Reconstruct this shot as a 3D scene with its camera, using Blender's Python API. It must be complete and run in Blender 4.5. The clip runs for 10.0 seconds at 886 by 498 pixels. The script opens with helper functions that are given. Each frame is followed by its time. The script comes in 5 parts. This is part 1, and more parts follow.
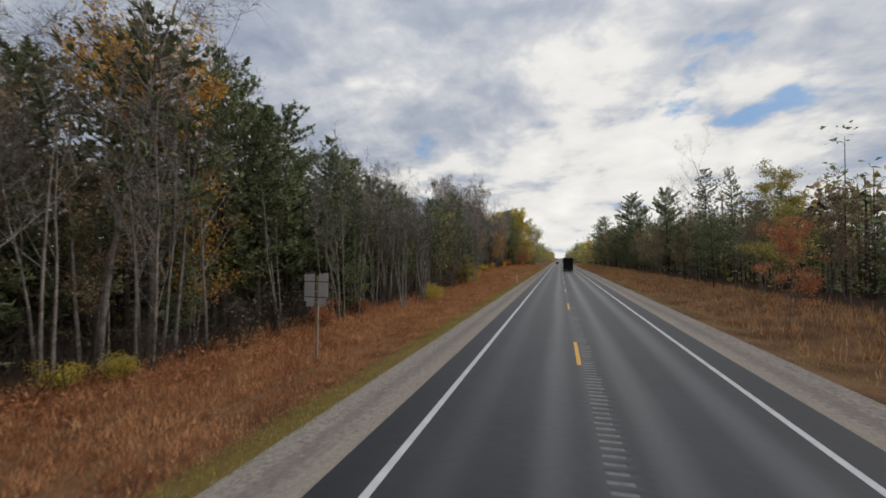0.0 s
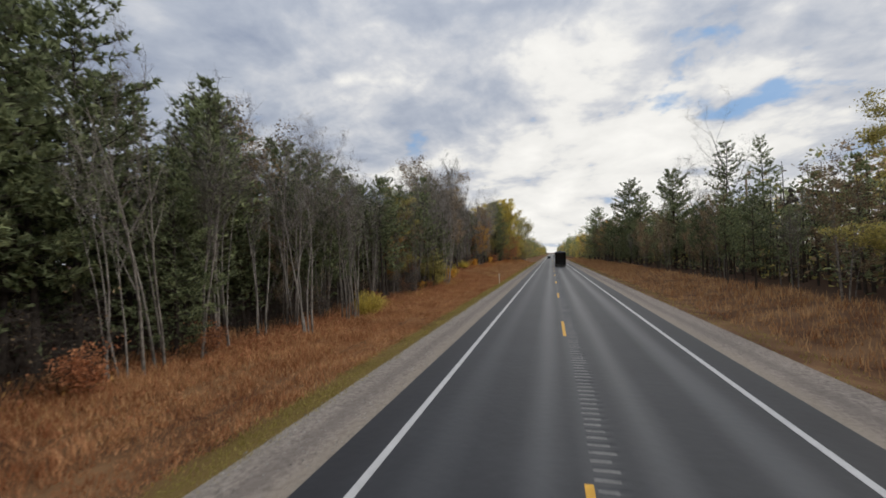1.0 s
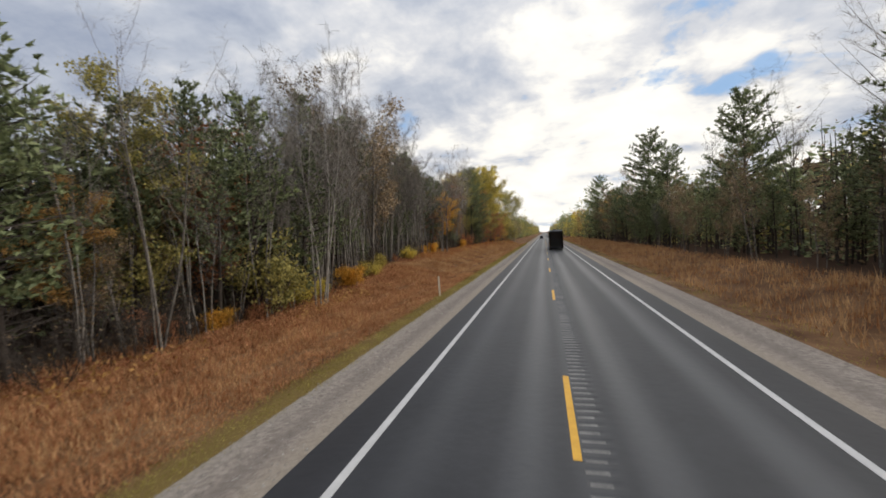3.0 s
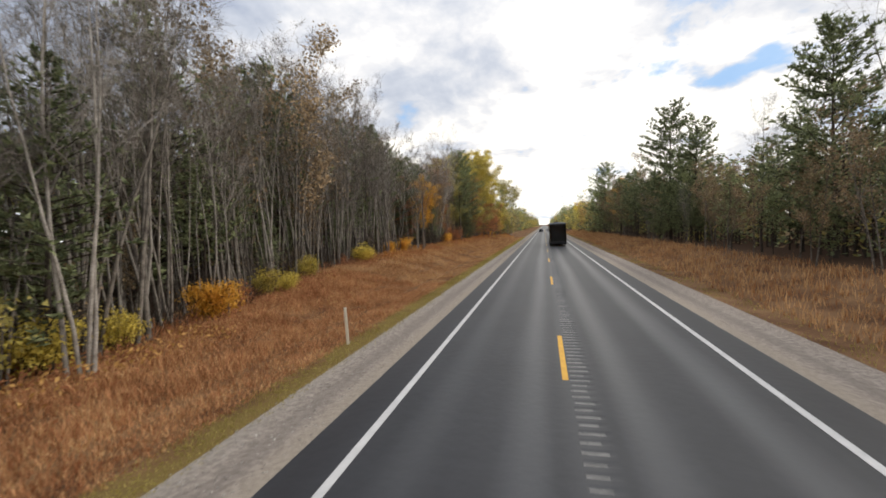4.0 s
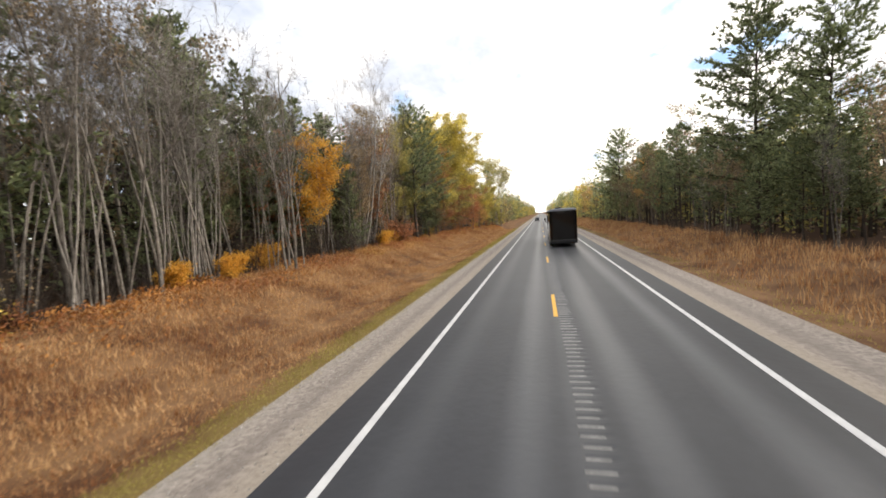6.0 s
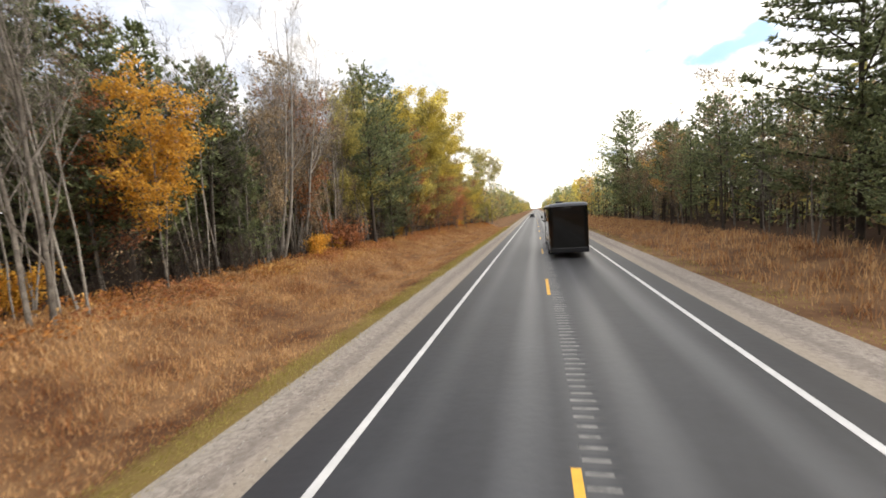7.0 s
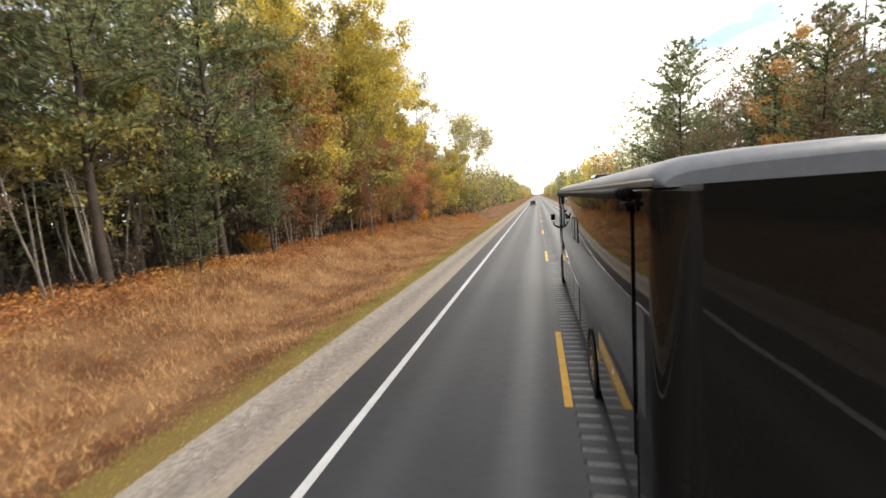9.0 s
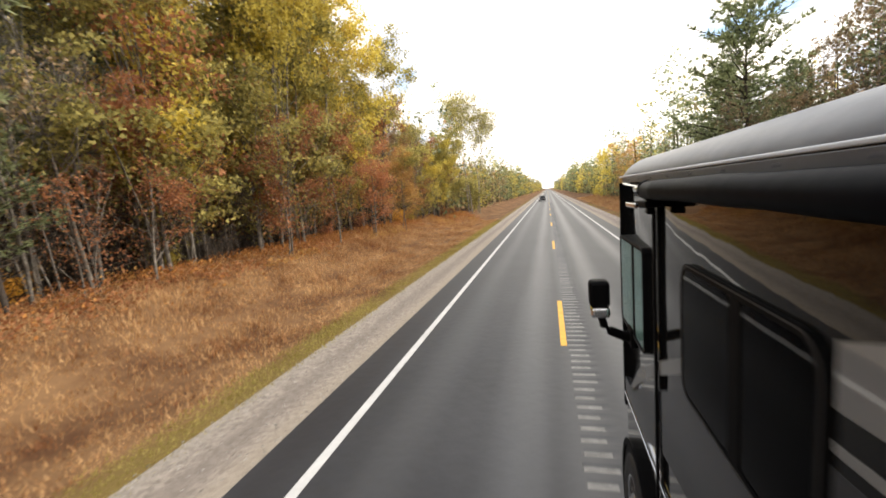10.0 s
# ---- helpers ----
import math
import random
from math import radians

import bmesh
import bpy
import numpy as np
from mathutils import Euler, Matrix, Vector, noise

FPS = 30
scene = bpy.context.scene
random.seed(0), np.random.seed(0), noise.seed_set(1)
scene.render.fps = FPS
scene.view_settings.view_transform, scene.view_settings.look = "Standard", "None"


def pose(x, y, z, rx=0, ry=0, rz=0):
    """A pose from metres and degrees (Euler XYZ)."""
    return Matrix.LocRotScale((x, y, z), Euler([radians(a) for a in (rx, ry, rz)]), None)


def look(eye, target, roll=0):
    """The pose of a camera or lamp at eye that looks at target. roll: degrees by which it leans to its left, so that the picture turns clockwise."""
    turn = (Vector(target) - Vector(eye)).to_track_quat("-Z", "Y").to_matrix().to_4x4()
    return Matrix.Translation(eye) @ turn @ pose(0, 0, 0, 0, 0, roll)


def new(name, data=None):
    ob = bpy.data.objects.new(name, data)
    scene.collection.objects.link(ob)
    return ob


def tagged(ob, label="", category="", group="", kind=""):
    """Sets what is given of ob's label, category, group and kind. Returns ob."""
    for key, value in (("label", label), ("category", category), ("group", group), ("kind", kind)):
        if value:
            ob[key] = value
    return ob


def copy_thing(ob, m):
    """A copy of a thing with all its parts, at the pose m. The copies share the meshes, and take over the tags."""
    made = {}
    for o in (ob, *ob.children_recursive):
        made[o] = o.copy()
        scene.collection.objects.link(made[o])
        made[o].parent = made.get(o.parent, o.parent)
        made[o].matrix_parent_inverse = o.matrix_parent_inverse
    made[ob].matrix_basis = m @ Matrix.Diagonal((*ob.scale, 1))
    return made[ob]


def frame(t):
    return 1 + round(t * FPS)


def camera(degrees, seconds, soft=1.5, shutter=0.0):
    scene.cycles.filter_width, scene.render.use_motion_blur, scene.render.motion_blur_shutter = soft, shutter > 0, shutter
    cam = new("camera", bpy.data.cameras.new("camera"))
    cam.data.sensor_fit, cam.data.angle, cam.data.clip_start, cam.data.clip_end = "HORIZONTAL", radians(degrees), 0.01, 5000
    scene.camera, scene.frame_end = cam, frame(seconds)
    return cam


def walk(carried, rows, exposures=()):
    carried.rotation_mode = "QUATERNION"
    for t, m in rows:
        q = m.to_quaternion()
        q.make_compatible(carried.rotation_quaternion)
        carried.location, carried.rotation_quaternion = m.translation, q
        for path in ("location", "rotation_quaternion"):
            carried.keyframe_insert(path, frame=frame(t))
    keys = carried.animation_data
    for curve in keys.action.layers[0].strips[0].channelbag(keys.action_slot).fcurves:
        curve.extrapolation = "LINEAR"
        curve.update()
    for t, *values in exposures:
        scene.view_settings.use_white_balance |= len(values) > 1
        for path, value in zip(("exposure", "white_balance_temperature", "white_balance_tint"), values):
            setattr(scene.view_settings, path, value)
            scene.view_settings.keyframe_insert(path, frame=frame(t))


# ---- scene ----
cam = camera(94.15, 10.0, soft=1.7, shutter=0.12)
# seconds, place, then pitch from straight down, lean and heading in degrees
PATH = [
    (0, -0.573, -0.000, 3.510, 91.469, 0.678, 15.774),
    (0.5, -0.508, 5.620, 3.510, 91.623, 1.188, 15.187),
    (1, -0.452, 11.514, 3.510, 90.913, 1.547, 14.723),
    (1.5, -0.414, 17.953, 3.510, 90.102, 2.272, 14.089),
    (2, -0.393, 24.658, 3.510, 88.960, 2.438, 13.638),
    (3.5, -0.371, 44.727, 3.510, 87.973, 2.767, 13.858),
    (4, -0.371, 50.561, 3.510, 87.224, 2.518, 13.750),
    (4.5, -0.366, 56.402, 3.510, 86.713, 2.763, 13.643),
    (5, -0.343, 63.113, 3.510, 86.233, 2.934, 13.731),
    (5.5, -0.325, 69.973, 3.510, 85.975, 3.637, 13.710),
    (7, -0.352, 88.830, 3.510, 85.267, 4.104, 12.651),
    (7.5, -0.369, 95.069, 3.510, 84.573, 3.470, 12.658),
    (8, -0.388, 101.434, 3.510, 84.276, 3.829, 12.377),
    (8.5, -0.392, 107.867, 3.510, 83.728, 3.873, 12.511),
    (9, -0.366, 114.304, 3.510, 83.319, 4.102, 12.794),
    (9.5, -0.293, 120.686, 3.510, 82.747, 4.167, 13.511),
    (10, -0.197, 127.040, 3.510, 82.748, 4.588, 14.154),
]
walk(cam, [(t, pose(*row)) for t, *row in PATH],
     exposures=[(0.0, 0.0, 6300, 10), (2.0, 0.22, 6350, 10), (3.5, 0.45, 6550, 10), (4.5, 0.85, 6650, 10), (5.5, 1.08, 6750, 10), (7.0, 1.25, 6850, 10), (8.5, 1.42, 6950, 10), (10.0, 1.48, 7000, 10)])

# ---- sky and sun ----
SUN_UP, SUN_ROUND = radians(36), radians(70)      # through thin cloud, from the far side of the road


def make_world():
    w = bpy.data.worlds.new("sky")
    scene.world = w
    w.use_nodes = True
    nt = w.node_tree
    nt.nodes.clear()
    N, K = nt.nodes.new, nt.links.new
    out, bg = N("ShaderNodeOutputWorld"), N("ShaderNodeBackground")
    sky = N("ShaderNodeTexSky")
    sky.sky_type, sky.sun_disc = "NISHITA", False
    sky.sun_elevation, sky.sun_rotation = SUN_UP, SUN_ROUND
    tc = N("ShaderNodeTexCoord")
    sep = N("ShaderNodeSeparateXYZ")
    K(tc.outputs["Generated"], sep.inputs[0])

    def m(op, a, b=None, c=None):
        n = N("ShaderNodeMath")
        n.operation = op
        for i, v in enumerate((a, b, c)):
            if v is None:
                continue
            if isinstance(v, (int, float)):
                n.inputs[i].default_value = v
            else:
                K(v, n.inputs[i])
        return n.outputs[0]

    z = m("MAXIMUM", sep.outputs[2], 0.0)
    d = m("ADD", z, 0.30)
    flat = N("ShaderNodeCombineXYZ")
    K(m("DIVIDE", sep.outputs[0], d), flat.inputs[0])
    K(m("DIVIDE", sep.outputs[1], d), flat.inputs[1])

    def ramp(fac, stops):
        r = N("ShaderNodeValToRGB")
        el = r.color_ramp.elements
        while len(el) < len(stops):
            el.new(0.5)
        for e, (p, c) in zip(el, stops):
            e.position, e.color = p, (*c, 1)
        K(fac, r.inputs[0])
        return r.outputs[0]

    def lobe(way, tight):
        v = Vector(way).normalized()
        dot = N("ShaderNodeVectorMath")
        dot.operation = "DOT_PRODUCT"
        K(tc.outputs["Generated"], dot.inputs[0])
        dot.inputs[1].default_value = v
        return m("POWER", m("MAXIMUM", dot.outputs["Value"], 0.0), tight)

    def mix(fac, a, b, mode="MIX"):
        n = N("ShaderNodeMix")
        n.data_type, n.blend_type = "RGBA", mode
        for sock, v in ((n.inputs[0], fac), (n.inputs[6], a), (n.inputs[7], b)):
            if isinstance(v, (int, float)):
                sock.default_value = v
            elif isinstance(v, tuple):
                sock.default_value = (*v, 1)
            else:
                K(v, sock)
        return n.outputs[2]

    # puffs: coarse noise pushes the finer one about
    bend = N("ShaderNodeTexNoise")
    bend.inputs["Scale"].default_value, bend.inputs["Detail"].default_value = 1.3, 3
    K(flat.outputs[0], bend.inputs["Vector"])
    push = N("ShaderNodeVectorMath")
    push.operation = "MULTIPLY_ADD"
    K(bend.outputs["Color"], push.inputs[0])
    push.inputs[1].default_value = (0.28, 0.28, 0.0)
    K(flat.outputs[0], push.inputs[2])

    def noise_tex(scale, detail, off, rough=0.55):
        mp = N("ShaderNodeMapping")
        mp.inputs["Location"].default_value = off
        K(push.outputs[0], mp.inputs[0])
        n = N("ShaderNodeTexNoise")
        n.inputs["Scale"].default_value, n.inputs["Detail"].default_value = scale, detail
        n.inputs["Roughness"].default_value = rough
        K(mp.outputs[0], n.inputs["Vector"])
        return n.outputs["Fac"]

    big = noise_tex(0.9, 4, (3.1, 0.4, 0))
    puff = noise_tex(3.0, 9, (1.7, 2.2, 0), 0.55)
    fine = noise_tex(4.2, 10, (0.0, 5.2, 0))
    ahead = lobe((-0.02, 1.0, 0.30), 16)
    left = lobe((-0.75, 0.75, 0.55), 3)
    gap = m("ADD", lobe((0.236, 0.924, 0.302), 420), m("MULTIPLY", lobe((0.40, 0.865, 0.303), 260), 0.7))
    depth = m("ADD", m("MULTIPLY", big, 0.28), m("ADD", m("MULTIPLY", puff, 0.52), m("MULTIPLY", fine, 0.2)))
    depth = m("SUBTRACT", m("ADD", depth, m("MULTIPLY", ahead, 0.10)), m("MULTIPLY", left, 0.085))
    low = m("MULTIPLY", m("POWER", m("SUBTRACT", 1.0, z), 10.0), 0.12)
    depth = m("ADD", depth, low)
    lit = ramp(depth, [(0.36, (0.33, 0.375, 0.475)), (0.45, (0.50, 0.535, 0.605)), (0.51, (0.70, 0.705, 0.725)), (0.56, (0.97, 0.94, 0.88)), (0.70, (1.15, 1.11, 1.03))])
    cover = m("SUBTRACT", m("ADD", m("MULTIPLY", fine, 0.8), m("MULTIPLY", puff, 0.8)), m("MULTIPLY", gap, 0.20))
    hole = ramp(cover, [(0.55, (0.8, 0.8, 0.8)), (0.66, (0, 0, 0))])
    # clear sky is the physical one, scaled to the clouds' brightness
    clear = mix(1.0, sky.outputs[0], (0.10, 0.10, 0.105), "MULTIPLY")
    clear = mix(0.8, clear, (0.27, 0.49, 0.80))
    seen = mix(hole, lit, clear)
    # an overcast sky is brighter overhead than near the horizon
    over = m("MULTIPLY_ADD", m("POWER", z, 2.0), 0.35, 0.97)
    grey = N("ShaderNodeCombineColor")
    for i in range(3):
        K(over, grey.inputs[i])
    K(mix(1.0, seen, grey.outputs[0], "MULTIPLY"), bg.inputs[0])
    bg.inputs[1].default_value = 0.85
    K(bg.outputs[0], out.inputs[0])


make_world()
sun = new("sun", bpy.data.lights.new("sun", "SUN"))
sun.data.energy, sun.data.angle, sun.data.color = 1.4, radians(30), (1.0, 0.94, 0.86)
way = Vector((math.sin(SUN_ROUND) * math.cos(SUN_UP), math.cos(SUN_ROUND) * math.cos(SUN_UP), math.sin(SUN_UP)))
sun.matrix_world = look((0, 0, 60), tuple(Vector((0, 0, 60)) - way))


# ---- materials ----
def surface(name, a, b, scale=6.0, rough=0.6, bump=0.0, metal=0.0, fine=0.0, coat=0.0, world=False, random_by="", spread=0.0, glow_through=0.0, spec=0.5, contrast=1.6):
    """A procedural material: two colours mixed by coarse and fine noise, with relief and, for copies, a spread of brightness."""
    mt = bpy.data.materials.new(name)
    mt.use_nodes = True
    nt = mt.node_tree
    N, K = nt.nodes.new, nt.links.new
    p = nt.nodes["Principled BSDF"]
    if world:
        co = N("ShaderNodeNewGeometry").outputs["Position"]
    else:
        co = N("ShaderNodeTexCoord").outputs["Object"]
    n1, n2 = N("ShaderNodeTexNoise"), N("ShaderNodeTexNoise")
    for n, s in ((n1, scale), (n2, scale * 9)):
        n.inputs["Scale"].default_value, n.inputs["Detail"].default_value = s, 4
        K(co, n.inputs["Vector"])
    mixer = N("ShaderNodeMix")
    mixer.data_type = "RGBA"
    mixer.inputs[6].default_value, mixer.inputs[7].default_value = (*a, 1), (*b, 1)
    add = N("ShaderNodeMath")
    add.operation = "MULTIPLY_ADD"
    add.inputs[1].default_value, add.inputs[2].default_value = contrast, 0.5 - contrast / 2
    K(n1.outputs["Fac"], add.inputs[0])
    fac = add.outputs[0]
    if fine:
        f2 = N("ShaderNodeMath")
        f2.operation = "MULTIPLY_ADD"
        f2.inputs[1].default_value = fine * 2
        K(n2.outputs["Fac"], f2.inputs[0])
        f3 = N("ShaderNodeMath")
        f3.operation = "SUBTRACT"
        K(fac, f3.inputs[0])
        f3.inputs[1].default_value = fine
        K(f3.outputs[0], f2.inputs[2])
        fac = f2.outputs[0]
    if random_by:
        r = N("ShaderNodeObjectInfo").outputs["Random"] if random_by == "object" else N("ShaderNodeNewGeometry").outputs["Random Per Island"]
        f4 = N("ShaderNodeMath")
        f4.operation = "MULTIPLY_ADD"
        f4.inputs[1].default_value = 1.0
        f4.inputs[2].default_value = -0.5
        K(r, f4.inputs[0])
        f5 = N("ShaderNodeMath")
        f5.operation = "ADD"
        K(f4.outputs[0], f5.inputs[0])
        K(fac, f5.inputs[1])
        fac = f5.outputs[0]
    clampn = N("ShaderNodeClamp")
    K(fac, clampn.inputs[0])
    K(clampn.outputs[0], mixer.inputs[0])
    col = mixer.outputs[2]
    if spread:
        hsv = N("ShaderNodeHueSaturation")
        mr = N("ShaderNodeMapRange")
        mr.inputs[3].default_value, mr.inputs[4].default_value = 1 - spread, 1 + spread
        K(N("ShaderNodeObjectInfo").outputs["Random"], mr.inputs[0])
        K(mr.outputs[0], hsv.inputs["Value"])
        K(col, hsv.inputs["Color"])
        col = hsv.outputs[0]
    K(col, p.inputs["Base Color"])
    p.inputs["Roughness"].default_value, p.inputs["Metallic"].default_value = rough, metal
    p.inputs["Coat Weight"].default_value, p.inputs["Coat Roughness"].default_value = coat, 0.03
    p.inputs["Specular IOR Level"].default_value = spec
    if bump:
        bn = N("ShaderNodeBump")
        bn.inputs["Strength"].default_value, bn.inputs["Distance"].default_value = bump, 0.02
        K(n2.outputs["Fac"], bn.inputs["Height"])
        K(bn.outputs[0], p.inputs["Normal"])
    if glow_through:
        tr, ms = N("ShaderNodeBsdfTranslucent"), N("ShaderNodeMixShader")
        K(col, tr.inputs[0])
        ms.inputs[0].default_value = glow_through
        K(p.outputs[0], ms.inputs[1])
        K(tr.outputs[0], ms.inputs[2])
        K(ms.outputs[0], nt.nodes["Material Output"].inputs[0])
    return mt


def ground_material():
    """Soil under tall dry grass: russet and straw, greener along the gravel, dark brown under the trees."""
    mt = surface("dry_grass_ground", (0.075, 0.036, 0.019), (0.20, 0.115, 0.058), 0.5, 0.95, 0.8, fine=0.5, world=True, spec=0.1, contrast=2.6)
    nt = mt.node_tree
    N, K = nt.nodes.new, nt.links.new
    p = nt.nodes["Principled BSDF"]
    base = p.inputs["Base Color"].links[0].from_socket
    pos = N("ShaderNodeNewGeometry")
    sep = N("ShaderNodeSeparateXYZ")
    K(pos.outputs["Position"], sep.inputs[0])
    wob = N("ShaderNodeTexNoise")
    wob.inputs["Scale"].default_value = 0.7
    K(pos.outputs["Position"], wob.inputs["Vector"])
    ab = N("ShaderNodeMath")
    ab.operation = "ABSOLUTE"
    K(sep.outputs[0], ab.inputs[0])
    s = N("ShaderNodeMath")
    s.operation = "MULTIPLY_ADD"
    s.inputs[1].default_value = 1.6
    K(wob.outputs["Fac"], s.inputs[0])
    K(ab.outputs[0], s.inputs[2])
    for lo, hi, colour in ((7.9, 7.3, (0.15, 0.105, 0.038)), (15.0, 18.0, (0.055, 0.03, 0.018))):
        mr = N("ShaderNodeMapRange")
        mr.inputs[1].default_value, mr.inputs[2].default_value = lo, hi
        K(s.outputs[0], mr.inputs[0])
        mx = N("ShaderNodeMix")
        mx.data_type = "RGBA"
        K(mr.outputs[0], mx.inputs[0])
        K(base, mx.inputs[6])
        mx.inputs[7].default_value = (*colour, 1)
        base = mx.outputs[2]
    K(base, p.inputs["Base Color"])
    return mt


def banded(mt, bands):
    """Lays long worn bands over a surface: middle, half width, colour, amount, change of roughness."""
    nt = mt.node_tree
    N, K = nt.nodes.new, nt.links.new
    p = nt.nodes["Principled BSDF"]
    base = p.inputs["Base Color"].links[0].from_socket
    rough = p.inputs["Roughness"].links[0].from_socket if p.inputs["Roughness"].links else None
    pos = N("ShaderNodeNewGeometry")
    sep = N("ShaderNodeSeparateXYZ")
    K(pos.outputs["Position"], sep.inputs[0])
    # the bands wander and fade along the road
    st = N("ShaderNodeMapping")
    st.inputs["Scale"].default_value = (1.2, 0.06, 1.0)
    K(pos.outputs["Position"], st.inputs["Vector"])
    wob = N("ShaderNodeTexNoise")
    wob.inputs["Scale"].default_value, wob.inputs["Detail"].default_value = 1.0, 4.0
    K(st.outputs[0], wob.inputs["Vector"])
    sh = N("ShaderNodeMath")
    sh.operation = "MULTIPLY_ADD"
    sh.inputs[1].default_value = 0.5
    K(wob.outputs["Fac"], sh.inputs[0])
    K(sep.outputs[0], sh.inputs[2])
    for centre, half, colour, amount, polish in bands:
        d = N("ShaderNodeMath")
        d.operation = "SUBTRACT"
        K(sh.outputs[0], d.inputs[0])
        d.inputs[1].default_value = centre + 0.25
        a = N("ShaderNodeMath")
        a.operation = "ABSOLUTE"
        K(d.outputs[0], a.inputs[0])
        mr = N("ShaderNodeMapRange")
        mr.interpolation_type = "SMOOTHSTEP"
        mr.inputs[1].default_value, mr.inputs[2].default_value = half * 1.4, 0.0
        mr.inputs[4].default_value = amount
        K(a.outputs[0], mr.inputs[0])
        mx = N("ShaderNodeMix")
        mx.data_type = "RGBA"
        K(mr.outputs[0], mx.inputs[0])
        K(base, mx.inputs[6])
        mx.inputs[7].default_value = (*colour, 1)
        base = mx.outputs[2]
        if polish:
            ad = N("ShaderNodeMath")
            ad.operation = "MULTIPLY_ADD"
            ad.inputs[1].default_value = -polish
            K(mr.outputs[0], ad.inputs[0])
            if rough:
                K(rough, ad.inputs[2])
            else:
                ad.inputs[2].default_value = p.inputs["Roughness"].default_value
            rough = ad.outputs[0]
    K(base, p.inputs["Base Color"])
    if rough:
        K(rough, p.inputs["Roughness"])
    return mt


def road_material():
    """Asphalt with paler, polished wheel tracks and darker bands along the edge lines."""
    return banded(surface("asphalt", (0.0148, 0.0155, 0.0187), (0.027, 0.028, 0.0325), 0.5, 0.54, 0.35, fine=0.5, world=True),
                  ((-2.45, 0.42, (0.058, 0.06, 0.065), 0.4, 0.10), (-0.72, 0.42, (0.095, 0.098, 0.106), 0.38, 0.22), (0.2, 0.4, (0.09, 0.092, 0.098), 0.33, 0.12),
                   (1.2, 0.45, (0.08, 0.082, 0.088), 0.5, 0.2), (3.0, 0.45, (0.085, 0.087, 0.093), 0.55, 0.2),
                   (-3.95, 0.45, (0.015, 0.0142, 0.017), 0.75, 0), (4.5, 0.45, (0.015, 0.0142, 0.017), 0.75, 0)))


def gravel_material():
    """Gravel: fine beige by the asphalt, a damp rolled track, coarse grey outside."""
    return banded(surface("gravel", (0.14, 0.12, 0.106), (0.36, 0.315, 0.278), 9.0, 0.9, 0.7, fine=1.2, world=True, spec=0.2, contrast=2.0),
                  ((-4.5, 0.4, (0.30, 0.255, 0.205), 0.6, 0), (-5.15, 0.3, (0.165, 0.14, 0.125), 0.6, 0), (-6.0, 0.35, (0.29, 0.265, 0.235), 0.4, 0),
                   (5.1, 0.4, (0.30, 0.255, 0.205), 0.6, 0), (5.8, 0.3, (0.165, 0.14, 0.125), 0.6, 0)))


